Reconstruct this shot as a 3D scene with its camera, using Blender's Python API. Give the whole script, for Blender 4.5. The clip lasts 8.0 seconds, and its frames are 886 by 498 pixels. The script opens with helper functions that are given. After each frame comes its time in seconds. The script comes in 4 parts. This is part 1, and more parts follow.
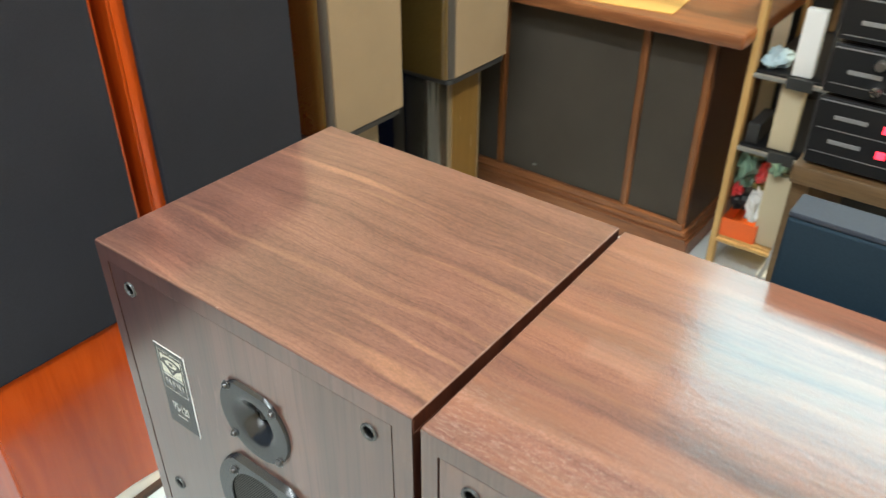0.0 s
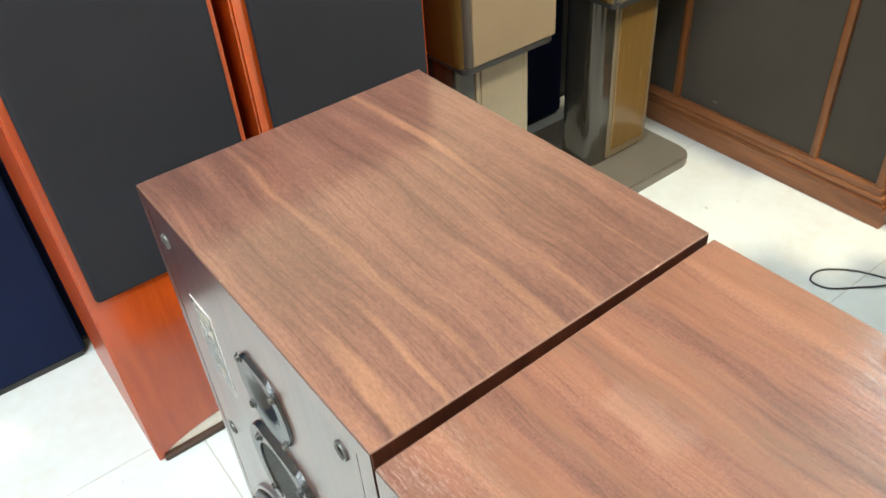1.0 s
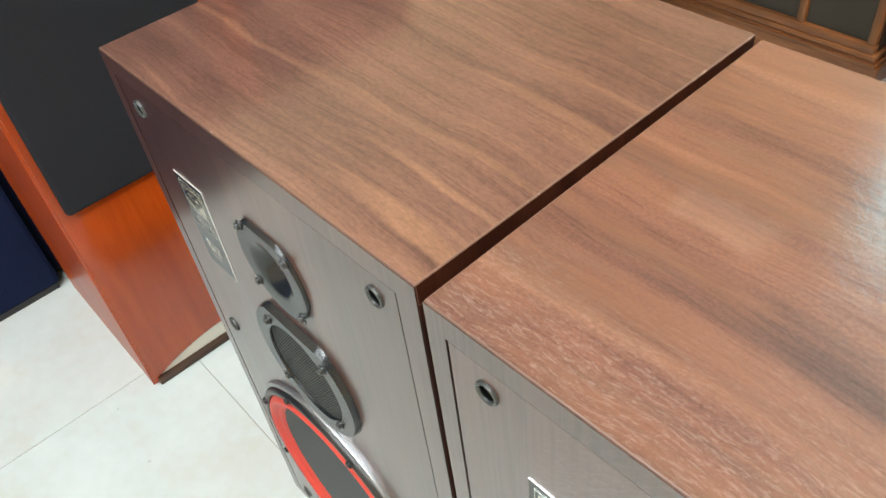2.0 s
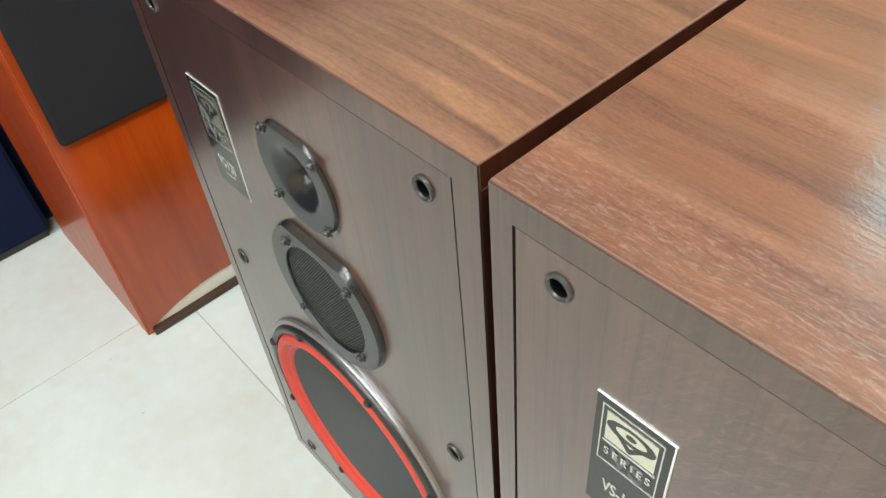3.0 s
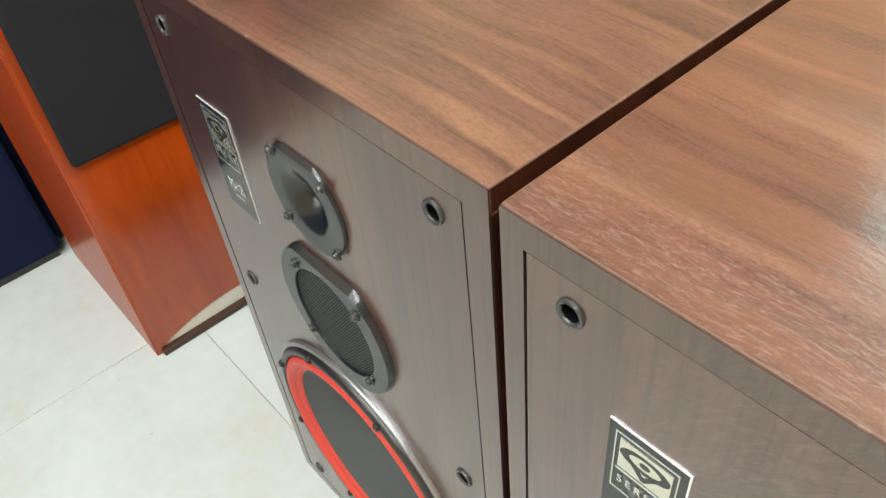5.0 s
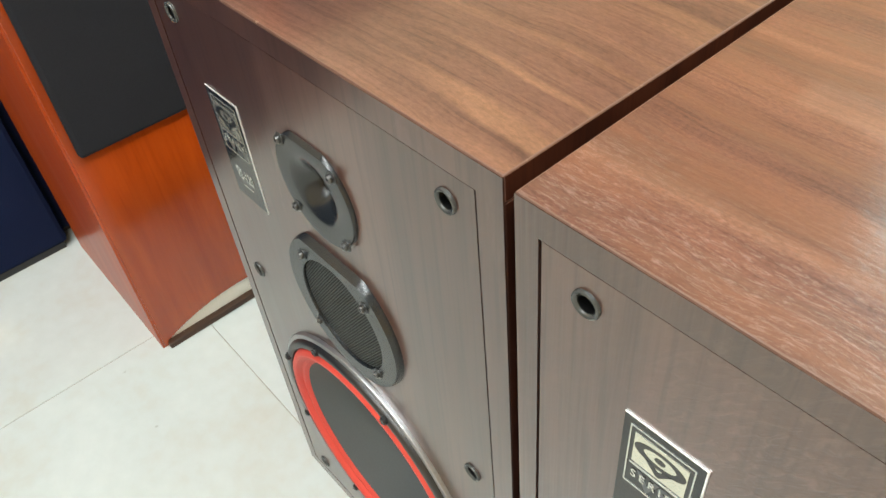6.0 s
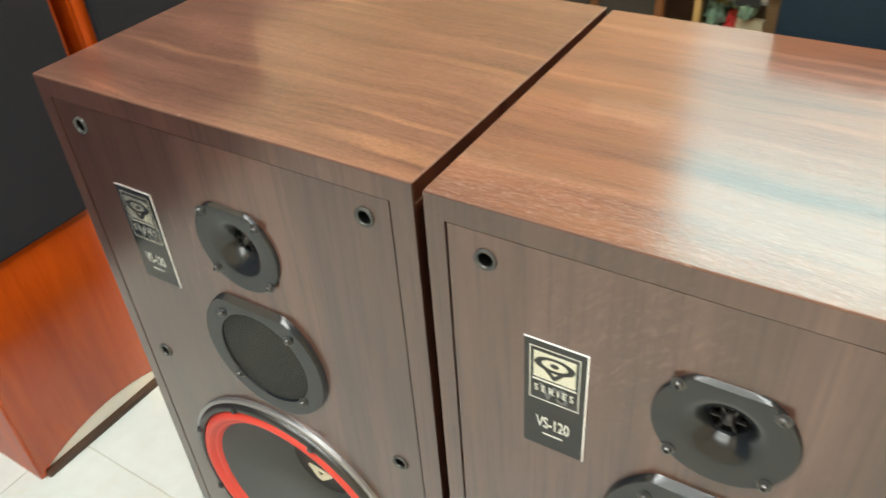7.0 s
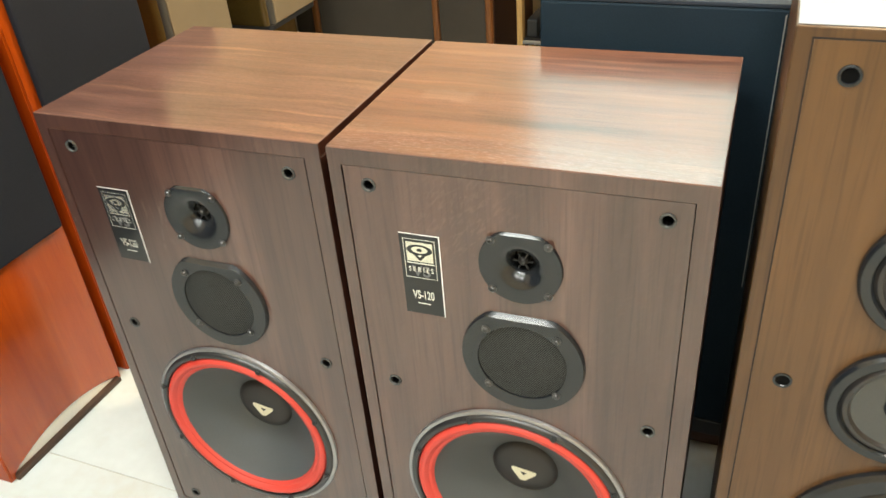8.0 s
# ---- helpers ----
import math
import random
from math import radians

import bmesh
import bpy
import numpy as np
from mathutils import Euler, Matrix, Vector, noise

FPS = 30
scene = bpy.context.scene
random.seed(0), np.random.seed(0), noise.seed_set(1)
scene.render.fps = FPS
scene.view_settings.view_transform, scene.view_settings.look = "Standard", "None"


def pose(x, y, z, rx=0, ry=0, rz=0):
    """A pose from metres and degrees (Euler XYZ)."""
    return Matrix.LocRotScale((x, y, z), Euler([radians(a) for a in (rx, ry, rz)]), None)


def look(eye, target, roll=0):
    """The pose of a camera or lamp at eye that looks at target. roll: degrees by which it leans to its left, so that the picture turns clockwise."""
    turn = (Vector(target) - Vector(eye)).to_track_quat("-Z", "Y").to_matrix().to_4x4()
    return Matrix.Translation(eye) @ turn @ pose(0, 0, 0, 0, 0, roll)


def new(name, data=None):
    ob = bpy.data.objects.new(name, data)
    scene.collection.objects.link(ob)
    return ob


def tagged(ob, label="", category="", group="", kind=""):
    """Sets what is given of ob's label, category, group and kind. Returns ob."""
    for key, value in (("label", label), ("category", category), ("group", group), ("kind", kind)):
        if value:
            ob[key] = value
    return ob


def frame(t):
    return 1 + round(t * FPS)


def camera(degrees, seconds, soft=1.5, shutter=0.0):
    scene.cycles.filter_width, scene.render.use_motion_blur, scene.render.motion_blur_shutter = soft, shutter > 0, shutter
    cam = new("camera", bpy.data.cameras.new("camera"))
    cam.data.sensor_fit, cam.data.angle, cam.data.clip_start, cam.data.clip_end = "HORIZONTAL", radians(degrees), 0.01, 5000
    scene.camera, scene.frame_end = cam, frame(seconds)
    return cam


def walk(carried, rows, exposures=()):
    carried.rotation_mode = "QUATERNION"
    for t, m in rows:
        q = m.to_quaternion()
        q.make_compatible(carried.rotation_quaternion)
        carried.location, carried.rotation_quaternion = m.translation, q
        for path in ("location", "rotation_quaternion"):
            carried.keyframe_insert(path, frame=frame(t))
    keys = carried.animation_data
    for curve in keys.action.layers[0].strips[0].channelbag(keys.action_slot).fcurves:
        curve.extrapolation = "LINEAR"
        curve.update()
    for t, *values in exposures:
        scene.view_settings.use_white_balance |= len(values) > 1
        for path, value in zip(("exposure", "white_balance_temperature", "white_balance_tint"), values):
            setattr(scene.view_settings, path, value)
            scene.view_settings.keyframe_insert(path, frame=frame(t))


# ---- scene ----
cam = camera(57.95, 8.0, shutter=0.25)
PATH = [
    (0, (0.0170, -0.0101, 1.2457), (-0.9458, 1.2542, 0.2042), 0.28),
    (0.2, (0.0321, 0.0746, 1.2582), (-1.0411, 1.1863, 0.1527), -0.50),
    (0.5, (0.0298, 0.1480, 1.2491), (-1.1552, 1.1000, 0.1091), -2.08),
    (1, (0.0322, 0.1983, 1.2387), (-1.1758, 1.0295, 0.0304), -4.56),
    (1.5, (0.0042, 0.1931, 1.1793), (-1.1437, 0.9941, -0.1055), -6.38),
    (1.7, (0.0039, 0.1606, 1.1654), (-1.0960, 0.9661, -0.1579), -5.26),
    (2, (-0.0065, 0.1593, 1.1324), (-1.0917, 0.9732, -0.1980), -7.94),
    (2.2, (-0.0202, 0.1451, 1.1206), (-1.0676, 0.9707, -0.2327), -7.48),
    (3.3, (-0.0415, 0.1221, 1.0425), (-1.0908, 0.9382, -0.3150), -5.49),
    (3.5, (-0.0421, 0.1205, 1.0467), (-1.0924, 0.9399, -0.3080), -5.61),
    (4, (-0.0435, 0.1242, 1.0548), (-1.1075, 0.9557, -0.2819), -5.93),
    (4.5, (-0.0431, 0.1273, 1.0555), (-1.1196, 0.9589, -0.2709), -6.15),
    (6, (-0.0501, 0.1253, 1.0446), (-1.1369, 0.9374, -0.2855), -6.16),
    (6.5, (-0.0411, 0.0929, 1.0519), (-1.1246, 1.0080, -0.2124), -5.93),
    (7, (0.0105, -0.0479, 1.0967), (-0.8424, 1.1919, -0.0632), -4.35),
    (7.5, (0.0933, -0.1997, 1.1387), (-0.5641, 1.2050, 0.0412), -3.98),
    (7.6, (0.1182, -0.2370, 1.1367), (-0.5235, 1.1902, 0.0590), -3.88),
    (8, (0.1896, -0.3813, 1.1810), (-0.4580, 1.0710, 0.1411), -4.88),
]
EXPOSURES = [(0, -0.03, 5950, 4), (0.5, 0.04, 5950, 4), (1, 0.10, 5950, 4), (1.5, -0.12, 6000, 4), (2.0, -0.29, 6100, 4), (3.3, -0.41, 6250, 4), (6.5, -0.38, 6400, 4), (7.0, -0.28, 6600, 4), (7.5, -0.33, 6700, 4), (8, -0.10, 6700, 4)]  # seconds, stops, kelvin, tint
walk(cam, [(t, look(eye, target, roll)) for t, eye, target, roll in PATH], exposures=EXPOSURES)

# ------------------------------------------------------------------ light
world = bpy.data.worlds.new("world")
scene.world = world
world.use_nodes = True
wn = world.node_tree.nodes
sky = wn.new("ShaderNodeTexSky")
sky.sky_type, sky.sun_disc = "NISHITA", False
sky.sun_elevation, sky.sun_rotation = radians(40), radians(20)
world.node_tree.links.new(sky.outputs["Color"], wn["Background"].inputs["Color"])
wn["Background"].inputs["Strength"].default_value = 0.1


def area(name, m, w, h, power, color):
    data = bpy.data.lights.new(name, "AREA")
    data.shape, data.size, data.size_y, data.energy, data.color = "RECTANGLE", w, h, power, color
    ob = new(name, data)
    ob.matrix_world = m
    return ob


# room: walls at these planes
WX0, WX1, WY0, WY1, CEIL = -2.05, 2.9, -3.0, 2.75, 3.05
WIN = (-0.79, 0.90, 1.55, 2.98)  # x0, x1, z0, z1 of the window in the back wall

area("window_light", pose((WIN[0] + WIN[1]) / 2, WY1 + 0.06, 2.56, -90), WIN[1] - WIN[0] - 0.1, 0.74, 16, (0.54, 0.97, 1.0))
CEIL_LAMPS = [(-0.80, -0.42, 44), (0.45, -0.42, 48), (-0.75, -1.40, 34), (0.75, -1.40, 34)]  # x, y, watts
for lx, ly, watts in CEIL_LAMPS:
    area("ceiling_lamp", pose(lx, ly, CEIL - 0.075, 0, 0, 90), 0.26, 1.15, watts, (0.95, 0.98, 1.0))
area("spot_lamp", pose(0.9, 1.70, CEIL - 0.05), 0.25, 0.25, 145, (1.0, 0.80, 0.54))


# ------------------------------------------------------------------ materials
def ramp_node(nt, stops):
    r = nt.nodes.new("ShaderNodeValToRGB")
    while len(r.color_ramp.elements) < len(stops):
        r.color_ramp.elements.new(0.5)
    for e, (p, c) in zip(r.color_ramp.elements, stops):
        e.position, e.color = p, (*c, 1) if len(c) == 3 else c
    return r


def base_mat(name, rough=0.5, metal=0.0, color=(0.5, 0.5, 0.5)):
    m = bpy.data.materials.new(name)
    m.use_nodes = True
    nt = m.node_tree
    b = nt.nodes["Principled BSDF"]
    b.inputs["Base Color"].default_value = (*color, 1)
    b.inputs["Roughness"].default_value, b.inputs["Metallic"].default_value = rough, metal
    return m, nt, b


def coords(nt, scale=(1, 1, 1), vary=True):
    tc = nt.nodes.new("ShaderNodeTexCoord")
    mp = nt.nodes.new("ShaderNodeMapping")
    mp.inputs["Scale"].default_value = scale
    nt.links.new(tc.outputs["Object"], mp.inputs["Vector"])
    if vary:
        oi = nt.nodes.new("ShaderNodeObjectInfo")
        mul = nt.nodes.new("ShaderNodeVectorMath")
        mul.operation = "SCALE"
        mul.inputs[0].default_value = (7.3, 3.1, 5.7)
        nt.links.new(oi.outputs["Random"], mul.inputs["Scale"])
        nt.links.new(mul.outputs[0], mp.inputs["Location"])
    return mp.outputs["Vector"]


def tex_noise(nt, vec, scale, detail=4, rough=0.55, dist=0.0):
    n = nt.nodes.new("ShaderNodeTexNoise")
    n.inputs["Scale"].default_value, n.inputs["Detail"].default_value = scale, detail
    n.inputs["Roughness"].default_value, n.inputs["Distortion"].default_value = rough, dist
    nt.links.new(vec, n.inputs["Vector"])
    return n.outputs["Fac"]


def mix(nt, fac, a, b, kind="MIX"):
    n = nt.nodes.new("ShaderNodeMix")
    n.data_type, n.blend_type = "RGBA", kind
    for sock, val in ((n.inputs["Factor"], fac), (n.inputs[6], a), (n.inputs[7], b)):
        if isinstance(val, (int, float)):
            sock.default_value = val
        elif isinstance(val, tuple):
            sock.default_value = (*val, 1)
        else:
            nt.links.new(val, sock)
    return n.outputs[2]


def bump(nt, b, height, strength, dist=0.001):
    n = nt.nodes.new("ShaderNodeBump")
    n.inputs["Strength"].default_value, n.inputs["Distance"].default_value = strength, dist
    nt.links.new(height, n.inputs["Height"])
    nt.links.new(n.outputs["Normal"], b.inputs["Normal"])
    nt.links.new(b.inputs["Normal"].links[0].from_socket, b.inputs["Coat Normal"])


def rough_vary(nt, b, fac, lo, hi):
    r = nt.nodes.new("ShaderNodeMapRange")
    r.inputs["To Min"].default_value, r.inputs["To Max"].default_value = lo, hi
    nt.links.new(fac, r.inputs["Value"])
    nt.links.new(r.outputs["Result"], b.inputs["Roughness"])


def plain(name, color, rough=0.5, metal=0.0, grain=300, amount=0.12, bumpy=0.1, coat=0.0, spec=0.5):
    """A surface of one colour with fine grain and soft blotches."""
    m, nt, b = base_mat(name, rough, metal, color)
    v = coords(nt)
    fine, broad = tex_noise(nt, v, grain, 3), tex_noise(nt, v, 6, 4)
    dark, light = tuple(c * (1 - amount) for c in color), tuple(min(1, c * (1 + amount)) for c in color)
    f = mix(nt, 0.5, fine, broad)
    r = ramp_node(nt, [(0.3, dark), (0.7, light)])
    nt.links.new(f, r.inputs["Fac"])
    nt.links.new(r.outputs["Color"], b.inputs["Base Color"])
    rough_vary(nt, b, broad, rough * 0.85, min(1, rough * 1.15))
    if bumpy:
        bump(nt, b, fine, bumpy, 0.0006)
    b.inputs["Coat Weight"].default_value, b.inputs["Specular IOR Level"].default_value = coat, spec
    b.inputs["Coat Roughness"].default_value = 0.08
    return m


def wood(name, axis, cols, rough=0.35, scale=1.0, figure=0.5, coat=0.0, scuffs=0.0, gloss=0.5, pores=0.55, relief=0.12, coat_rough=0.12, ripple=False):
    """Veneer with grain along an axis (0, 1, 2): broad figure, streaks and pores."""
    m, nt, b = base_mat(name, rough)
    along = [9.0 * scale] * 3
    along[axis] = 0.9 * scale
    v = coords(nt, tuple(along))
    broad = tex_noise(nt, v, 1.6, 3, 0.5, 1.4)
    streak = tex_noise(nt, v, 5.5, 5, 0.62, 0.5)
    stretch = [120.0 * scale] * 3
    stretch[axis] = 4.0 * scale
    pv = coords(nt, tuple(stretch))
    pore = tex_noise(nt, pv, 3.0, 2, 0.5)
    f = mix(nt, figure, streak, broad)
    r = ramp_node(nt, [(0.28, cols[0]), (0.46, cols[1]), (0.6, cols[2]), (0.76, cols[3])])
    nt.links.new(f, r.inputs["Fac"])
    pr = ramp_node(nt, [(0.34, (0.55, 0.5, 0.48)), (0.5, (1, 1, 1))])
    nt.links.new(pore, pr.inputs["Fac"])
    col = mix(nt, pores, r.outputs["Color"], pr.outputs["Color"], "MULTIPLY")
    if scuffs:
        sv = [26.0] * 3
        sv[axis] = 7.0
        sc = tex_noise(nt, coords(nt, tuple(sv)), 2.2, 6, 0.7, 0.8)
        area_ = tex_noise(nt, coords(nt, (1, 1, 1)), 3.2, 2)
        a = ramp_node(nt, [(0.52, (0, 0, 0)), (0.66, (1, 1, 1))])
        nt.links.new(area_, a.inputs["Fac"])
        s_ = ramp_node(nt, [(0.56, (0, 0, 0)), (0.66, (scuffs, scuffs, scuffs))])
        nt.links.new(sc, s_.inputs["Fac"])
        col = mix(nt, mix(nt, 1.0, a.outputs["Color"], s_.outputs["Color"], "MULTIPLY"), col, (0.42, 0.30, 0.25))
    rough_vary(nt, b, streak, rough * 0.8, rough * 1.25)
    if ripple:
        # lacquer wrinkled in short diagonal waves on one upper part
        here = coords(nt, (1, 1, 1), vary=False)
        turn = nt.nodes.new("ShaderNodeVectorRotate")
        turn.inputs["Axis"].default_value, turn.inputs["Angle"].default_value = (0, 1, 0), radians(-38.7)
        nt.links.new(here, turn.inputs["Vector"])
        mp = nt.nodes.new("ShaderNodeMapping")
        mp.inputs["Scale"].default_value = (200, 20, 62)
        nt.links.new(turn.outputs["Vector"], mp.inputs["Vector"])
        wave = tex_noise(nt, mp.outputs["Vector"], 1.0, 4, 0.62, 0.9)
        off = nt.nodes.new("ShaderNodeMapping")
        off.inputs["Location"].default_value, off.inputs["Scale"].default_value = (-1.75, 0, -6.9), (10.5, 0, 9.8)
        nt.links.new(here, off.inputs["Vector"])
        far = nt.nodes.new("ShaderNodeVectorMath")
        far.operation = "LENGTH"
        nt.links.new(off.outputs["Vector"], far.inputs[0])
        z = ramp_node(nt, [(0.35, (0.85, 0.85, 0.85)), (1.0, (0.12, 0.12, 0.12))])
        nt.links.new(far.outputs["Value"], z.inputs["Fac"])
        bump(nt, b, mix(nt, z.outputs["Color"], mix(nt, 0.6, streak, pore), wave), 0.50, 0.0012)
        crest = ramp_node(nt, [(0.50, (0, 0, 0)), (0.66, (0.20, 0.20, 0.20))])
        nt.links.new(wave, crest.inputs["Fac"])
        col = mix(nt, mix(nt, 1.0, z.outputs["Color"], crest.outputs["Color"], "MULTIPLY"), col, (0.22, 0.13, 0.105))
    elif relief:
        bump(nt, b, mix(nt, 0.6, streak, pore), relief, 0.0006)
    nt.links.new(col, b.inputs["Base Color"])
    b.inputs["Coat Weight"].default_value, b.inputs["Coat Roughness"].default_value = coat, coat_rough
    b.inputs["Specular IOR Level"].default_value = gloss
    return m


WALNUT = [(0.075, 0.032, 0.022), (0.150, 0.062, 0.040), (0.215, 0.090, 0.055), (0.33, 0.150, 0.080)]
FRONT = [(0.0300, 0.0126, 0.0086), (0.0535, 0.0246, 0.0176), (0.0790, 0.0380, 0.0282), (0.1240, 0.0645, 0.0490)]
def veneer_top(name, cols, rough, pale_col, along=1.0, worn=False, wander=0.04):
    """Printed walnut veneer with wandering figure along x: warped bands, streaks, dark vessels, pale streaks."""
    m, nt, b = base_mat(name, rough)
    v = coords(nt, (1, 1, 1))
    wp = nt.nodes.new("ShaderNodeMapping")
    wp.inputs["Scale"].default_value = (3.2, 4.5, 1)
    nt.links.new(v, wp.inputs["Vector"])
    warp = nt.nodes.new("ShaderNodeTexNoise")
    warp.inputs["Scale"].default_value, warp.inputs["Detail"].default_value = 1.0, 3
    nt.links.new(wp.outputs["Vector"], warp.inputs["Vector"])
    off = nt.nodes.new("ShaderNodeVectorMath")
    off.operation = "MULTIPLY_ADD"
    off.inputs[1].default_value = (0.0, wander, 0.0)
    nt.links.new(warp.outputs["Color"], off.inputs[0])
    nt.links.new(v, off.inputs[2])

    def stretched(sx, sy):
        mp = nt.nodes.new("ShaderNodeMapping")
        mp.inputs["Scale"].default_value = (sx * along, sy, sy)
        nt.links.new(off.outputs[0], mp.inputs["Vector"])
        return mp.outputs["Vector"]

    band = tex_noise(nt, stretched(1.2, 24), 1.0, 3, 0.55, 0.35)
    streak = tex_noise(nt, stretched(2.6, 95), 1.0, 4, 0.58, 0.15)
    pore = tex_noise(nt, stretched(16, 480), 1.0, 2, 0.5)
    pale = tex_noise(nt, stretched(1.8, 42), 1.3, 2, 0.4)
    blotch = tex_noise(nt, coords(nt, (1, 1, 1)), 7.0, 3)
    f = mix(nt, 0.36 if worn else 0.42, band, streak)
    r = ramp_node(nt, [(0.36, cols[0]), (0.46, cols[1]), (0.54, cols[2]), (0.64, cols[3])])
    nt.links.new(f, r.inputs["Fac"])
    pr = ramp_node(nt, [(0.36, (0.55, 0.5, 0.47)), (0.5, (1, 1, 1))])
    nt.links.new(pore, pr.inputs["Fac"])
    col = mix(nt, 0.45, r.outputs["Color"], pr.outputs["Color"], "MULTIPLY")
    pl = ramp_node(nt, [(0.58, (0, 0, 0)), (0.72, (0.5, 0.5, 0.5))])
    nt.links.new(pale, pl.inputs["Fac"])
    col = mix(nt, pl.outputs["Color"], col, pale_col)
    bl = ramp_node(nt, [(0.35, (0.82, 0.80, 0.80)), (0.65, (1.12, 1.08, 1.05))])
    nt.links.new(blotch, bl.inputs["Fac"])
    col = mix(nt, 0.8, col, bl.outputs["Color"], "MULTIPLY")
    sand = ramp_node(nt, [(0.34, (0.80, 0.79, 0.78)), (0.66, (1.20, 1.19, 1.18))])
    nt.links.new(tex_noise(nt, stretched(200, 520), 1.0, 3, 0.65), sand.inputs["Fac"])
    col = mix(nt, 0.8, col, sand.outputs["Color"], "MULTIPLY")
    height = mix(nt, 0.6, streak, pore)
    if worn:
        # rubbed pale flecks towards the front edge, and the residue of an old strip of tape
        tc = nt.nodes.new("ShaderNodeTexCoord")
        sep = nt.nodes.new("ShaderNodeSeparateXYZ")
        nt.links.new(tc.outputs["Object"], sep.inputs[0])

        def ranged(out, lo, hi, a=0.0, z=1.0):
            n = nt.nodes.new("ShaderNodeMapRange")
            n.inputs["From Min"].default_value, n.inputs["From Max"].default_value = lo, hi
            n.inputs["To Min"].default_value, n.inputs["To Max"].default_value = a, z
            nt.links.new(out, n.inputs["Value"])
            return n.outputs["Result"]

        def times(p, q):
            n = nt.nodes.new("ShaderNodeMath")
            n.operation = "MULTIPLY"
            for sock, val in zip(n.inputs, (p, q)):
                if isinstance(val, float):
                    sock.default_value = val
                else:
                    nt.links.new(val, sock)
            return n.outputs[0]

        def plus(p, q, k):
            n = nt.nodes.new("ShaderNodeMath")
            n.operation = "MULTIPLY_ADD"
            nt.links.new(q, n.inputs[0])
            n.inputs[1].default_value = k
            nt.links.new(p, n.inputs[2])
            return n.outputs[0]

        patch = ranged(tex_noise(nt, stretched(3.6 / along, 26), 1.0, 6, 0.66, 0.3), 0.45, 0.60, 0.0, 0.50)
        col = mix(nt, patch, col, (0.160, 0.071, 0.041))
        dull = ranged(tex_noise(nt, stretched(3.0 / along, 22), 1.7, 6, 0.66, 0.3), 0.50, 0.64, 0.0, 0.45)
        col = mix(nt, dull, col, (0.100, 0.060, 0.043))
        height = mix(nt, 0.6, height, tex_noise(nt, stretched(60, 130), 1.0, 4, 0.7, 0.4))
        fleck = tex_noise(nt, stretched(95 / along, 420), 1.0, 6, 0.78, 0.5)
        where = tex_noise(nt, coords(nt, (1, 1, 1)), 9.0, 2)
        near = plus(ranged(sep.outputs["Y"], 0.13, 0.0), where, 0.9)
        rub = times(ranged(fleck, 0.50, 0.64), ranged(near, 0.75, 1.25, 0.0, 0.30))
        col = mix(nt, rub, col, (0.34, 0.25, 0.23))
        wob = tex_noise(nt, coords(nt, (1, 1, 1)), 30.0, 3)
        wx, wy = plus(sep.outputs["X"], wob, 0.028), plus(sep.outputs["Y"], wob, 0.030)
        tape = times(times(ranged(wx, 0.064, 0.078), ranged(wx, 0.146, 0.130)), times(ranged(wy, 0.162, 0.170), ranged(wy, 0.202, 0.193)))
        col = mix(nt, times(tape, 0.085), col, (0.40, 0.30, 0.24))
        height = mix(nt, times(rub, 0.25), height, (1.0, 1.0, 1.0))
    nt.links.new(col, b.inputs["Base Color"])
    rough_vary(nt, b, streak, rough * 0.8, rough * 1.25)
    bump(nt, b, height, 0.42 if worn else 0.08, 0.0007)
    b.inputs["Coat Weight"].default_value, b.inputs["Coat Roughness"].default_value = 1.0, 0.14
    b.inputs["Specular IOR Level"].default_value = 0.2
    b.inputs["Coat IOR"].default_value = 1.68
    return m


M_TOP = veneer_top("walnut_veneer_top", [(0.072, 0.035, 0.030), (0.096, 0.047, 0.038), (0.115, 0.057, 0.045), (0.138, 0.069, 0.052)], 0.45, (0.235, 0.126, 0.076), 1.0, False, 0.06)
M_TOP.node_tree.nodes["Principled BSDF"].inputs["Coat IOR"].default_value = 1.80
M_TOP_WORN = veneer_top("worn_walnut_veneer_top", [(0.074, 0.035, 0.029), (0.108, 0.049, 0.037), (0.130, 0.059, 0.043), (0.152, 0.070, 0.048)], 0.45, (0.23, 0.120, 0.078), 1.5, True, 0.05)


def worn_edge():
    m, nt, b = base_mat("worn_veneer_edge", 0.45)
    n = tex_noise(nt, coords(nt), 45, 4, 0.7)
    r = ramp_node(nt, [(0.60, (0.11, 0.055, 0.040)), (0.78, (0.36, 0.25, 0.19))])
    nt.links.new(n, r.inputs["Fac"])
    nt.links.new(r.outputs["Color"], b.inputs["Base Color"])
    return m


M_WORNEDGE = worn_edge()
# walnut scaled far down: the shade of the narrow gap is in this colour
M_SIDE_SHADED = wood("walnut_veneer_side_shaded", 2, [tuple(c * k for c, k in zip(col, (0.21, 0.15, 0.13))) for col in WALNUT], 0.5, 1.0, 0.45, gloss=0.15)
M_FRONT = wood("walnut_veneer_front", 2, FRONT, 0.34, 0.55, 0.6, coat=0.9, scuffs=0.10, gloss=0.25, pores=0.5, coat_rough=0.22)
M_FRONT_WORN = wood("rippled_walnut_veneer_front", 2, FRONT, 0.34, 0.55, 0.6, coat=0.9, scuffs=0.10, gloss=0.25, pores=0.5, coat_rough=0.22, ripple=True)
M_FRONT_WORN.node_tree.nodes["Principled BSDF"].inputs["Coat IOR"].default_value = 1.70
M_FRONT.node_tree.nodes["Principled BSDF"].inputs["Coat IOR"].default_value = 1.70
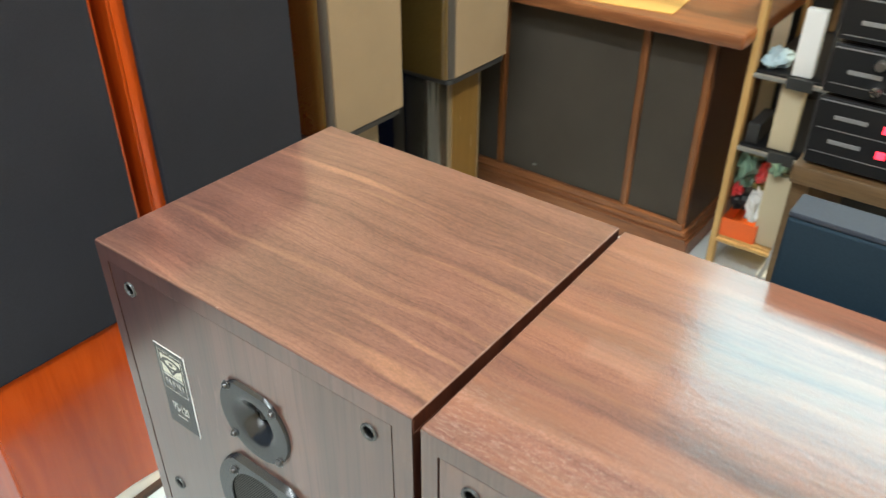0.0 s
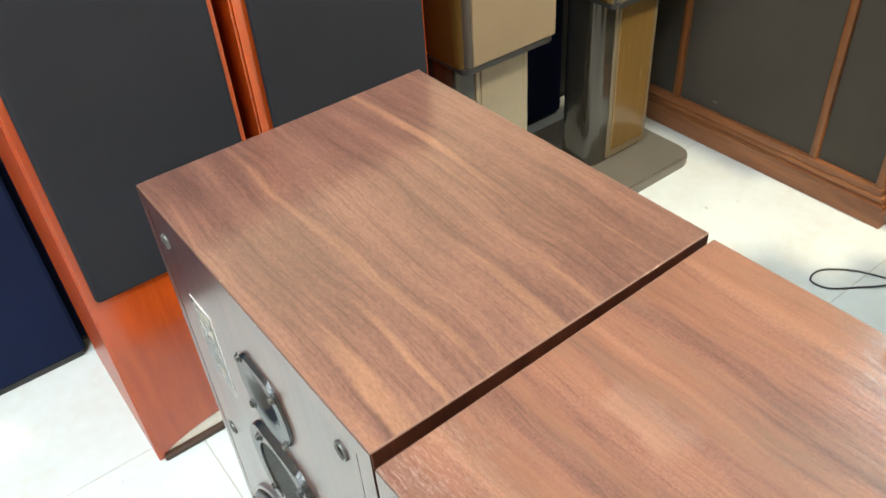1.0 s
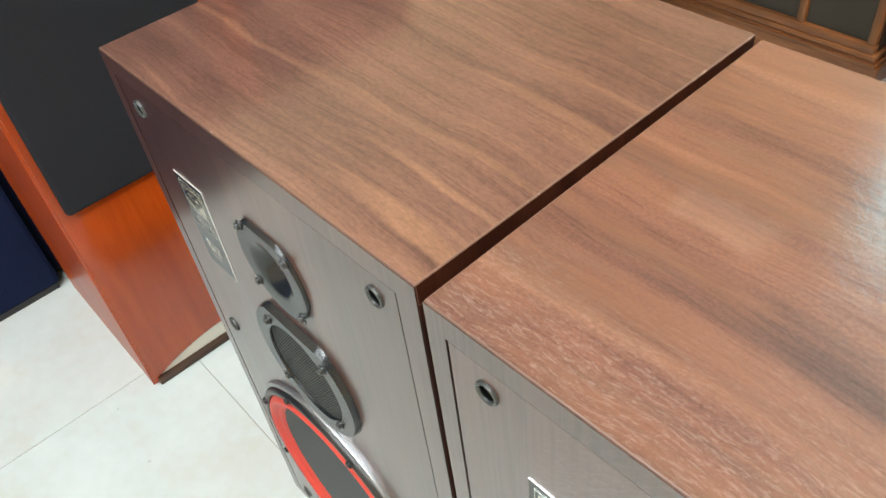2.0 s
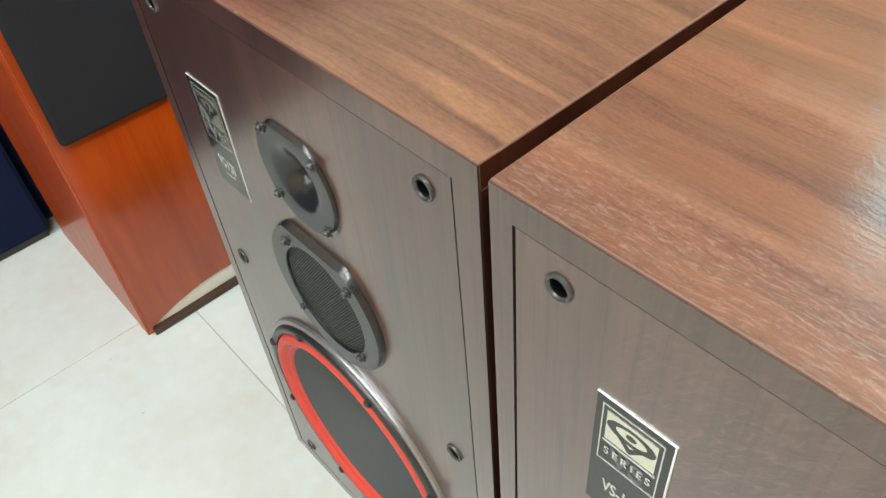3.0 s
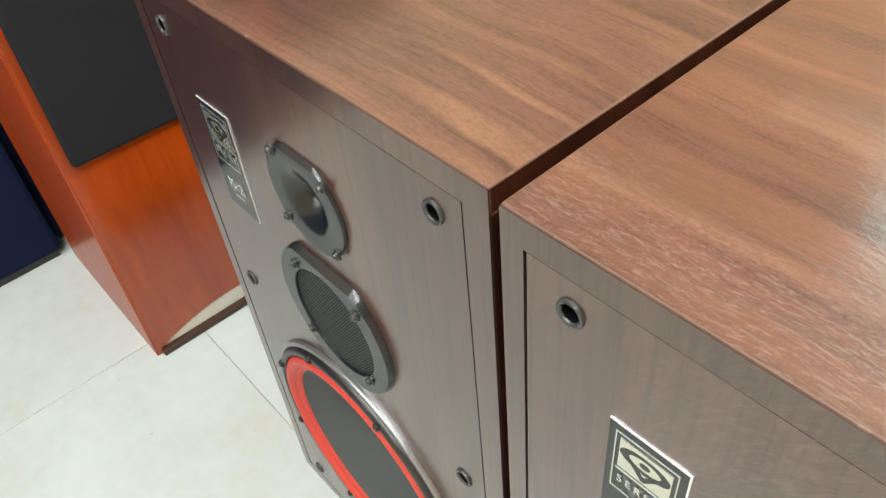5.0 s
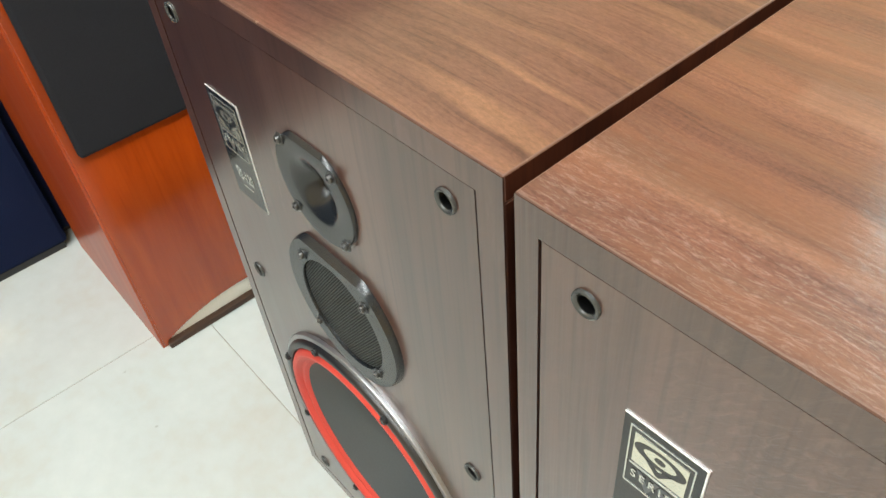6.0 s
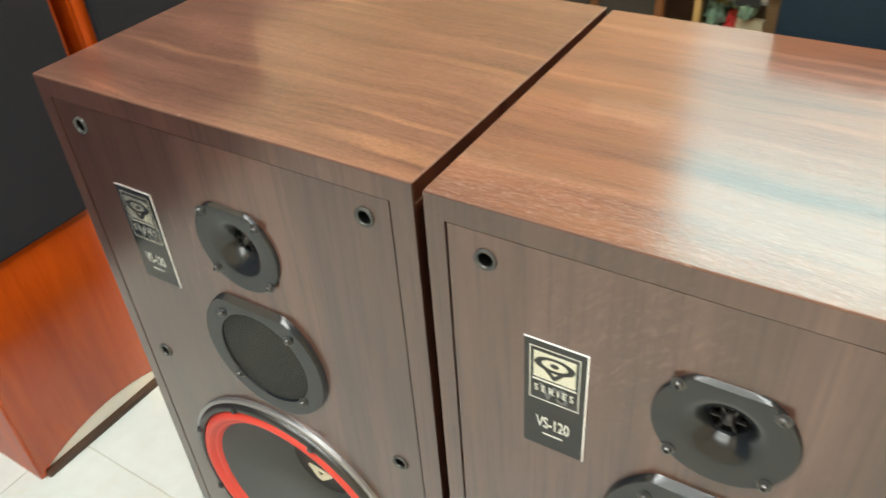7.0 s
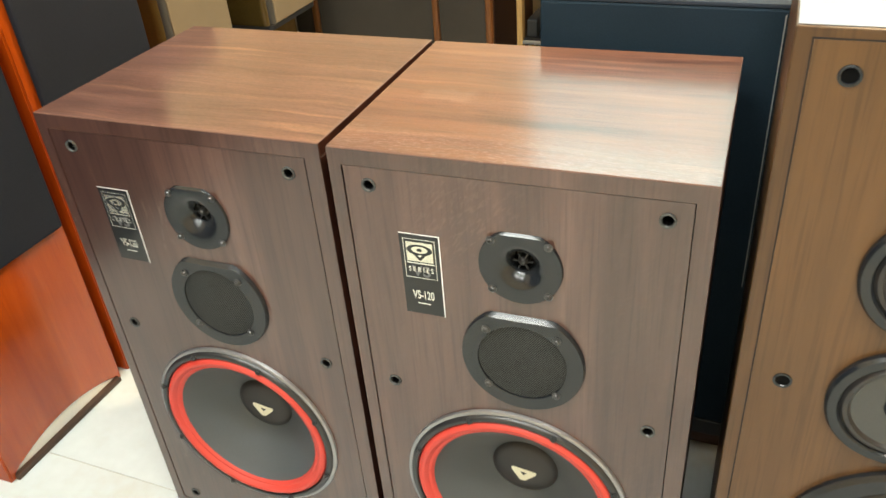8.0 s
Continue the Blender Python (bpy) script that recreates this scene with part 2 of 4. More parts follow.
M_GOLDWOOD = wood("honey_walnut_front", 2, [(0.052, 0.024, 0.0085), (0.082, 0.040, 0.0135), (0.108, 0.053, 0.018), (0.150, 0.077, 0.028)], 0.36, 0.7, 0.6)
M_CONSOLE = wood("mahogany_trim", 0, [(0.10, 0.035, 0.013), (0.17, 0.062, 0.022), (0.23, 0.09, 0.032), (0.30, 0.125, 0.05)], 0.35, 1.2, 0.5)
M_CONSOLE_V = wood("mahogany_stile", 2, [(0.100, 0.034, 0.010), (0.158, 0.058, 0.016), (0.205, 0.078, 0.023), (0.26, 0.106, 0.036)], 0.35, 1.2, 0.5)
M_PINE = wood("pale_pine", 2, [(0.40, 0.23, 0.075), (0.48, 0.29, 0.10), (0.54, 0.34, 0.12), (0.60, 0.40, 0.16)], 0.5, 1.4, 0.5)
M_SHELFWOOD = wood("oak_shelf", 0, [(0.07, 0.042, 0.018), (0.10, 0.06, 0.027), (0.12, 0.075, 0.034), (0.14, 0.09, 0.042)], 0.45, 1.2, 0.5)
M_ORANGE = wood("orange_lacquered_cherry", 2, [(0.270, 0.034, 0.0025), (0.325, 0.046, 0.003), (0.380, 0.058, 0.004), (0.440, 0.073, 0.005)], 0.22, 0.8, 0.5, coat=0.7, pores=0.15, relief=0.0, coat_rough=0.10)
M_ORANGESIDE = wood("orange_satin_cherry_side", 2, [(0.270, 0.034, 0.0025), (0.325, 0.046, 0.003), (0.380, 0.058, 0.004), (0.440, 0.073, 0.005)], 0.40, 0.8, 0.5, coat=0.25, coat_rough=0.12, gloss=0.2, pores=0.15, relief=0.0)
M_GROOVE = plain("dark_groove", (0.012, 0.009, 0.008), 0.8, bumpy=0)
M_BLACK = plain("black_plastic", (0.020, 0.021, 0.022), 0.42, grain=900, bumpy=0.15)
M_FRAME = plain("charcoal_moulded_plastic", (0.011, 0.0130, 0.0155), 0.23, grain=1200, bumpy=0.02, spec=0.5)
M_RUBBER = plain("black_rubber", (0.016, 0.015, 0.015), 0.35, grain=600)
M_HOLE = plain("dark_socket", (0.004, 0.004, 0.004), 0.9, bumpy=0, spec=0.05)
M_GROMMET = plain("grey_rubber_ring", (0.046, 0.048, 0.047), 0.26, grain=600)
M_GASKET = plain("black_gasket", (0.014, 0.014, 0.015), 0.36, grain=500, bumpy=0.10, spec=0.6)
M_CONE = plain("grey_paper_cone", (0.057, 0.065, 0.070), 0.6, grain=500, bumpy=0.3)
M_CAP = plain("black_dust_cap", (0.018, 0.017, 0.017), 0.5, grain=400, bumpy=0.2)
M_RED = plain("red_foam_surround", (0.52, 0.046, 0.032), 0.5, grain=700, amount=0.1, bumpy=0.15)
M_RIM = plain("grey_cast_rim", (0.32, 0.32, 0.33), 0.38, 0.8, grain=200, amount=0.1)
M_STEEL = plain("brushed_steel", (0.62, 0.62, 0.63), 0.28, 1.0, grain=200, amount=0.1)
M_SCREW = plain("dark_screw", (0.10, 0.10, 0.10), 0.35, 0.8, grain=400)
M_PLATE = plain("dark_printed_plate", (0.020, 0.021, 0.022), 0.10, 0.0, grain=500, bumpy=0, spec=0.35)
M_EDGE_GLINT = plain("badge_edge_glint", (0.92, 0.92, 0.92), 0.30, 0.6, grain=200, amount=0.03, bumpy=0)
M_SILVER = plain("silver_print", (0.60, 0.61, 0.57), 0.22, 0.75, grain=500, amount=0.05, bumpy=0)
M_GHOST = plain("dim_grey_print", (0.09, 0.095, 0.10), 0.3, 0.4, grain=500, amount=0.05, bumpy=0)
M_GOLDPAINT = plain("pale_gold_paint", (0.74, 0.71, 0.55), 0.35, 0.15, grain=500, amount=0.05, bumpy=0)
M_PALE = plain("pale_gold_print", (0.66, 0.65, 0.55), 0.22, 0.85, grain=500, amount=0.05, bumpy=0)
M_GRILLE = plain("charcoal_grille_cloth", (0.0160, 0.0171, 0.0228), 0.9, grain=500, amount=0.2, bumpy=0.5, spec=0.12)
M_CGRILLE = plain("brown_grille_cloth", (0.056, 0.048, 0.038), 0.9, grain=500, amount=0.2, bumpy=0.5, spec=0.12)
M_BEIGE = plain("beige_grille_cloth", (0.19, 0.145, 0.095), 0.85, grain=600, amount=0.12, bumpy=0.4, spec=0.12)
M_GOLD = plain("bronze_gold_lacquer", (0.080, 0.050, 0.013), 0.22, 0.1, grain=200, amount=0.15, bumpy=0, coat=0.9)
M_COLUMN = plain("grey_bronze_column", (0.030, 0.027, 0.020), 0.22, 0.1, grain=300, coat=0.8, bumpy=0)
M_COLUMNFRONT = plain("pale_bronze_lacquer", (0.22, 0.185, 0.125), 0.25, 0.1, grain=300, coat=0.6, bumpy=0)
M_GOLDFRAME = plain("golden_bronze_frame", (0.14, 0.11, 0.065), 0.3, 0.1, grain=300, coat=0.5, bumpy=0)
M_GOLDPANEL = wood("golden_brown_panel", 2, [(0.12, 0.070, 0.017), (0.135, 0.080, 0.020), (0.15, 0.090, 0.024), (0.17, 0.105, 0.030)], 0.25, 0.7, 0.5, coat=0.6, pores=0.15, relief=0.0)
M_GRILLEEDGE = plain("grey_grille_frame", (0.045, 0.041, 0.036), 0.4, grain=500)
M_BASEPLATE = plain("taupe_base_plate", (0.135, 0.122, 0.098), 0.35, 0.1)
M_NAVY = plain("navy_cloth", (0.007, 0.013, 0.044), 0.85, grain=450, amount=0.25, bumpy=0.5, spec=0.12)
M_NAVYBOX = plain("blue_black_vinyl", (0.012, 0.023, 0.034), 0.65, grain=500, amount=0.25, bumpy=0.3, spec=0.12)
M_BOXTOP = plain("slate_top_panel", (0.03, 0.037, 0.05), 0.7, grain=300, spec=0.12)
M_IVORY = plain("ivory_board", (0.80, 0.77, 0.68), 0.5, amount=0.05)
M_CREAM = plain("cream_painted_board", (0.56, 0.48, 0.32), 0.5, amount=0.06)
M_WALL = plain("warm_plaster", (0.72, 0.57, 0.37), 0.85, grain=60, amount=0.05, bumpy=0.2)
M_WESTWALL = plain("tan_plaster", (0.72, 0.58, 0.40), 0.7, grain=60, amount=0.12, bumpy=0.2)
M_CEIL = plain("off_white_ceiling", (0.70, 0.69, 0.66), 0.9, grain=60, amount=0.03, bumpy=0.1)
M_WHITE = plain("white_plastic", (0.75, 0.75, 0.73), 0.4, amount=0.04)
M_GREEN = plain("pale_green_bag", (0.15, 0.24, 0.17), 0.4, grain=40, amount=0.3)
M_PALEBLUE = plain("pale_blue_plastic", (0.42, 0.55, 0.62), 0.35, grain=40, amount=0.2)
M_YELLOW = plain("olive_yellow_packet", (0.19, 0.16, 0.04), 0.4, grain=40, amount=0.3)
M_ORANGEBOX = plain("orange_plastic", (0.75, 0.13, 0.02), 0.4, amount=0.08)
M_REDPL = plain("red_plastic", (0.5, 0.03, 0.03), 0.4, amount=0.1)
M_DARKMETAL = plain("black_anodised_panel", (0.016, 0.016, 0.017), 0.35, 0.3, grain=300, spec=0.25)
M_DARKBROWN = plain("dark_brown_edge", (0.05, 0.022, 0.012), 0.5)
M_GREY = plain("grey_cable", (0.35, 0.36, 0.35), 0.5)
M_WIRE = plain("grey_wire_shelf_edge", (0.17, 0.165, 0.15), 0.45)
M_PRINT = plain("faded_grey_print", (0.16, 0.16, 0.16), 0.5)
M_TOP_SHEEN = plain("pale_reflection_tint", (0.22, 0.23, 0.26), 0.35, amount=0.05)
M_LIGHT_POOL = plain("yellow_light_pool", (0.55, 0.33, 0.09), 0.6, grain=30, amount=0.05)


def glow(name, color, strength):
    m, nt, b = base_mat(name, 0.5, 0, color)
    b.inputs["Emission Color"].default_value, b.inputs["Emission Strength"].default_value = (*color, 1), strength
    return m


M_TUBE = glow("lit_diffuser", (1.0, 0.95, 0.86), 6)
M_LED = glow("red_led", (1.0, 0.03, 0.06), 3)


def daylight():
    """Sky that grows brighter upwards."""
    m, nt, b = base_mat("bright_daylight", 0.5)
    tc = nt.nodes.new("ShaderNodeTexCoord")
    sep = nt.nodes.new("ShaderNodeSeparateXYZ")
    nt.links.new(tc.outputs["Object"], sep.inputs[0])
    r = nt.nodes.new("ShaderNodeMapRange")
    for k, v in (("From Min", 1.4), ("From Max", 3.0), ("To Min", 0.9), ("To Max", 3.0)):
        r.inputs[k].default_value = v
    nt.links.new(sep.outputs["Z"], r.inputs["Value"])
    nt.links.new(r.outputs["Result"], b.inputs["Emission Strength"])
    b.inputs["Emission Color"].default_value = (0.66, 0.96, 1.0, 1)
    return m


M_SKYGLOW = daylight()


def tile_mat():
    m, nt, b = base_mat("cream_ceramic_tile", 0.3)
    v = coords(nt)
    broad, fine = tex_noise(nt, v, 5, 6, 0.6, 0.6), tex_noise(nt, v, 40, 4)
    r = ramp_node(nt, [(0.3, (0.52, 0.52, 0.475)), (0.5, (0.55, 0.585, 0.57)), (0.72, (0.60, 0.635, 0.62))])
    nt.links.new(mix(nt, 0.35, broad, fine), r.inputs["Fac"])
    speck = tex_noise(nt, v, 26, 2, 0.4)
    sr = ramp_node(nt, [(0.20, (0.45, 0.42, 0.36)), (0.225, (1, 1, 1))])
    nt.links.new(speck, sr.inputs["Fac"])
    nt.links.new(mix(nt, 0.6, r.outputs["Color"], sr.outputs["Color"], "MULTIPLY"), b.inputs["Base Color"])
    rough_vary(nt, b, broad, 0.22, 0.4)
    bump(nt, b, broad, 0.05, 0.001)
    return m


M_TILE = tile_mat()
M_GROUT = plain("grey_grout", (0.40, 0.38, 0.33), 0.9, grain=200)


def mesh_grille_mat():
    """Fine diagonal wire mesh over black."""
    m, nt, b = base_mat("perforated_mesh", 0.6, 0.0)
    b.inputs["Specular IOR Level"].default_value = 0.2
    tc = nt.nodes.new("ShaderNodeTexCoord")
    mp = nt.nodes.new("ShaderNodeMapping")
    mp.inputs["Rotation"].default_value = (0, radians(-38), 0)
    nt.links.new(tc.outputs["Object"], mp.inputs["Vector"])
    w = nt.nodes.new("ShaderNodeTexWave")
    w.bands_direction = "X"
    w.inputs["Scale"].default_value, w.inputs["Distortion"].default_value = 140, 0
    nt.links.new(mp.outputs["Vector"], w.inputs["Vector"])
    r = ramp_node(nt, [(0.35, (0.004, 0.0045, 0.0045)), (0.65, (0.072, 0.078, 0.078))])
    nt.links.new(w.outputs["Fac"], r.inputs["Fac"])
    nt.links.new(r.outputs["Color"], b.inputs["Base Color"])
    bump(nt, b, w.outputs["Fac"], 0.8, 0.0012)
    return m


M_MESH = mesh_grille_mat()


# ------------------------------------------------------------------ mesh helpers
def finish(name, bm, mat, smooth=30):
    me = bpy.data.meshes.new(name)
    bmesh.ops.recalc_face_normals(bm, faces=bm.faces)
    for f in bm.faces:
        f.smooth = bool(smooth)
    if smooth:
        # sharp where the angle is wide, and where a narrow bevel meets a broad flat face
        for e in bm.edges:
            if len(e.link_faces) == 2:
                a, z = sorted(f.calc_area() for f in e.link_faces)
                e.smooth = e.calc_face_angle(0.0) < radians(smooth) and (z < 12 * a or e.calc_face_angle(0.0) < 0.01)
    bm.to_mesh(me)
    bm.free()
    for mt in (mat if isinstance(mat, (list, tuple)) else [mat]):
        me.materials.append(mt)
    return me


def part(name, bm, mat, parent, label="", smooth=30):
    ob = new(name, finish(name, bm, mat, smooth))
    ob.parent = parent
    if label:
        tagged(ob, label)
    return ob


def thing(name, m, label, category, group="", kind=""):
    ob = new(name)
    ob.matrix_world = m
    return tagged(ob, label, category, group, kind)


def add_box(bm, x0, x1, y0, y1, z0, z1, bevel=0.0, seg=2, mat=0):
    g = bmesh.ops.create_cube(bm, size=1.0, matrix=Matrix.Translation(((x0 + x1) / 2, (y0 + y1) / 2, (z0 + z1) / 2)) @ Matrix.Diagonal((x1 - x0, y1 - y0, z1 - z0, 1)))
    vs = g["verts"]
    faces = {f for v in vs for f in v.link_faces}
    for f in faces:
        f.material_index = mat
    if bevel:
        r = bmesh.ops.bevel(bm, geom=list({e for v in vs for e in v.link_edges}), offset=bevel, segments=seg, affect="EDGES", profile=0.5)
        for f in r["faces"]:
            f.material_index = mat
    return bm


def box(*a, **k):
    return add_box(bmesh.new(), *a, **k)


def add_lathe(bm, profile, m=None, n=48):
    """Turn (radius, height) pairs about an axis that points out of a front face (-y)."""
    m = m or Matrix.Identity(4)
    rings = []
    for r, h in profile:
        if r < 1e-6:
            rings.append([bm.verts.new(m @ Vector((0, -h, 0)))])
        else:
            rings.append([bm.verts.new(m @ Vector((r * math.cos(2 * math.pi * i / n), -h, r * math.sin(2 * math.pi * i / n)))) for i in range(n)])
    for a, b in zip(rings, rings[1:]):
        for i in range(n):
            j = (i + 1) % n
            if len(a) == 1 and len(b) == 1:
                continue
            if len(a) == 1:
                bm.faces.new((a[0], b[i], b[j]))
            elif len(b) == 1:
                bm.faces.new((a[i], a[j], b[0]))
            else:
                bm.faces.new((a[i], a[j], b[j], b[i]))
    return bm


def lathe(profile, m=None, n=48):
    return add_lathe(bmesh.new(), profile, m, n)


def add_slab(bm, outline, y0, y1, bevel=0.0, holes=()):
    """A plate in the x-z plane from an outline, with round or other holes, between y0 (front) and y1."""
    edges = []
    for loop in (outline, *holes):
        vs = [bm.verts.new((x, y0, z)) for x, z in loop]
        edges += [bm.edges.new((a, b)) for a, b in zip(vs, vs[1:] + vs[:1])]
    g = bmesh.ops.triangle_fill(bm, use_beauty=True, use_dissolve=False, edges=edges, normal=(0, -1, 0))
    faces = [f for f in g["geom"] if isinstance(f, bmesh.types.BMFace)]
    ex = bmesh.ops.extrude_face_region(bm, geom=faces)
    vs = [v for v in ex["geom"] if isinstance(v, bmesh.types.BMVert)]
    bmesh.ops.translate(bm, verts=vs, vec=(0, y1 - y0, 0))
    if bevel:
        front = [e for e in bm.edges if e.is_valid and all(abs(v.co.y - y0) < 1e-6 for v in e.verts) and any(abs(f.normal.y) < 0.5 for f in e.link_faces)]
        bmesh.ops.bevel(bm, geom=front, offset=bevel, segments=2, affect="EDGES")
    return bm


def slab(*a, **k):
    return add_slab(bmesh.new(), *a, **k)


def circle(cx, cz, r, n=48):
    return [(cx + r * math.cos(2 * math.pi * i / n), cz + r * math.sin(2 * math.pi * i / n)) for i in range(n)]


def rect(x0, x1, z0, z1):
    return [(x0, z0), (x1, z0), (x1, z1), (x0, z1)]


def tube(points, r, n=8):
    """A round cable along smooth points."""
    bm = bmesh.new()
    pts = [Vector(p) for p in points]
    fine = []
    for i in range(len(pts) - 1):
        p0, p1, p2, p3 = pts[max(i - 1, 0)], pts[i], pts[i + 1], pts[min(i + 2, len(pts) - 1)]
        for k in range(6):
            t = k / 6
            fine.append(0.5 * (2 * p1 + (p2 - p0) * t + (2 * p0 - 5 * p1 + 4 * p2 - p3) * t * t + (3 * p1 - p0 - 3 * p2 + p3) * t ** 3))
    fine.append(pts[-1])
    rings = []
    for i, p in enumerate(fine):
        d = (fine[min(i + 1, len(fine) - 1)] - fine[max(i - 1, 0)]).normalized()
        u = d.cross(Vector((0.13, 0.21, 1))).normalized()
        w = d.cross(u)
        rings.append([bm.verts.new(p + r * (math.cos(a) * u + math.sin(a) * w)) for a in (2 * math.pi * k / n for k in range(n))])
    for a, b in zip(rings, rings[1:]):
        for k in range(n):
            bm.faces.new((a[k], a[(k + 1) % n], b[(k + 1) % n], b[k]))
    bm.faces.new(rings[0]), bm.faces.new(rings[-1])
    return bm


def lettering(text, size, m, mat, parent, name="lettering", width=None):
    """Raised print in the built-in font, in the x-z plane, centred."""
    cu = bpy.data.curves.new(name, "FONT")
    cu.body, cu.size, cu.align_x, cu.align_y, cu.extrude = text, size, "CENTER", "CENTER", 0.0001
    cu.offset = size * 0.022
    tmp = bpy.data.objects.new(name, cu)
    scene.collection.objects.link(tmp)
    bpy.context.view_layer.update()
    me = bpy.data.meshes.new_from_object(tmp.evaluated_get(bpy.context.evaluated_depsgraph_get()))
    bpy.data.objects.remove(tmp)
    sx = width / max(1e-6, max(v.co.x for v in me.vertices) - min(v.co.x for v in me.vertices)) if width else 1
    me.transform(m @ pose(0, 0, 0, 90) @ Matrix.Diagonal((sx, 1, 1, 1)))
    me.materials.clear()
    me.materials.append(mat)
    ob = new(name, me)
    ob.parent = parent
    return ob


# ------------------------------------------------------------------ the room
def structure(name, bm, mat, label, category, smooth=0):
    return tagged(new(name, finish(name, bm, mat, smooth)), label, category, "", "structure")


T = 0.15
structure("wall_west", box(WX0 - T, WX0, WY0 - T, WY1 + T, 0, CEIL), M_WESTWALL, "tan plastered wall behind the loudspeakers", "wall")
structure("wall_east", box(WX1, WX1 + T, WY0 - T, WY1 + T, 0, CEIL), M_WALL, "warm tan plastered wall of the showroom", "wall")
structure("wall_south", box(WX0, WX1, WY0 - T, WY0, 0, CEIL), M_WALL, "warm tan plastered wall of the showroom", "wall")
structure("wall_north", slab(rect(WX0, WX1, 0, CEIL), WY1, WY1 + T, holes=[rect(*WIN)]), M_WALL, "warm tan plastered wall with a high window", "wall")
structure("ceiling", box(WX0 - T, WX1 + T, WY0 - T, WY1 + T, CEIL, CEIL + 0.12), M_CEIL, "plain white painted ceiling", "ceiling")

win = thing("window_1", pose(0, WY1, 0), "high bright window with a white frame in the wall", "window", kind="structure")
fr = bmesh.new()
add_slab(fr, rect(WIN[0], WIN[1], WIN[2], WIN[3]), 0.07, 0.11, holes=[rect(WIN[0] + 0.04, WIN[1] - 0.04, WIN[2] + 0.04, WIN[3] - 0.04)])
part("window_frame", fr, M_WHITE, win)
part("window_sill", box(WIN[0] - 0.04, WIN[1] + 0.04, -0.04, 0.07, WIN[2] - 0.03, WIN[2] - 0.001, bevel=0.005), M_WHITE, win)
tagged(new("backdrop", finish("backdrop", box(WIN[0] - 0.5, WIN[1] + 0.5, WY1 + 0.6, WY1 + 0.62, WIN[2] - 0.4, WIN[3] + 0.4), M_SKYGLOW, 0)), "bright hazy daylight outside the window", "backdrop", "", "structure")

for lx, ly, watts in CEIL_LAMPS:
    lamp = thing("ceiling_light", pose(lx, ly, CEIL, 0, 0, 90), "white batten light with a lit diffuser on the ceiling", "lamp", "ceiling lights")
    part("housing", box(-0.16, 0.16, -0.62, 0.62, -0.03, 0, bevel=0.006), M_WHITE, lamp)
    part("diffuser", box(-0.14, 0.14, -0.6, 0.6, -0.06, -0.031, bevel=0.012), M_TUBE, lamp)
# round downlight over the cabinets at the back
dl = thing("downlight", pose(0.9, 1.70, CEIL), "round white downlight on the ceiling near the back wall", "lamp")
part("housing", lathe([(0.0, 0.0), (0.19, 0.0), (0.19, 0.02), (0.17, 0.028), (0.0, 0.028)], pose(0, 0, 0, 90), 32), M_WHITE, dl)


# ------------------------------------------------------------------ the pair of walnut loudspeakers
SW, SD, SH = 0.4344, 0.361, 0.787  # cabinet width, depth, height


def screw(parent, x, y, z, r=0.0036):
    bm = lathe([(r * 1.5, 0), (r * 1.5, 0.001), (r, 0.0012), (r, 0.003), (r * 0.8, 0.0042), (r * 0.45, 0.0042), (r * 0.4, 0.0022), (0, 0.0022)], pose(x, y, z), 16)
    return part("screw", bm, M_SCREW, parent)


def flat_top(cx, cz, r, top, n=64):
    """A circle cut off level at the height top."""
    return [(cx + r * math.cos(a), min(cz + r * math.sin(a), top)) for a in (2 * math.pi * i / n for i in range(n))]


def chamfered_rim(cx, cz, r, top, length, rise, shrink):
    """Outlines of a flat-topped rim with a faintly rolled chamfer, tilted up by rise degrees; shrink is the last radius."""
    loops, z, y = [(flat_top(cx, cz, r, top), 0.0), (flat_top(cx, cz, r, top), -0.0002)], top, -0.0002
    for k, e in enumerate((rise + 0.8, rise - 0.8)):
        z, y = z - length / 2 * math.cos(radians(e)), y - length / 2 * math.sin(radians(e))
        loops.append((flat_top(cx, cz, r + (shrink - r) * ((k + 1) / 2) ** 2, z), y))
    return loops


def add_ring_stack(bm, loops):
    """Join outlines (each a list of (x, z), with its y) by side faces; the last one is left open."""
    rings = [[bm.verts.new((x, y, z)) for x, z in pts] for pts, y in loops]
    n = len(rings[0])
    for a, b in zip(rings, rings[1:]):
        for i in range(n):
            bm.faces.new((a[i], a[(i + 1) % n], b[(i + 1) % n], b[i]))
    return rings


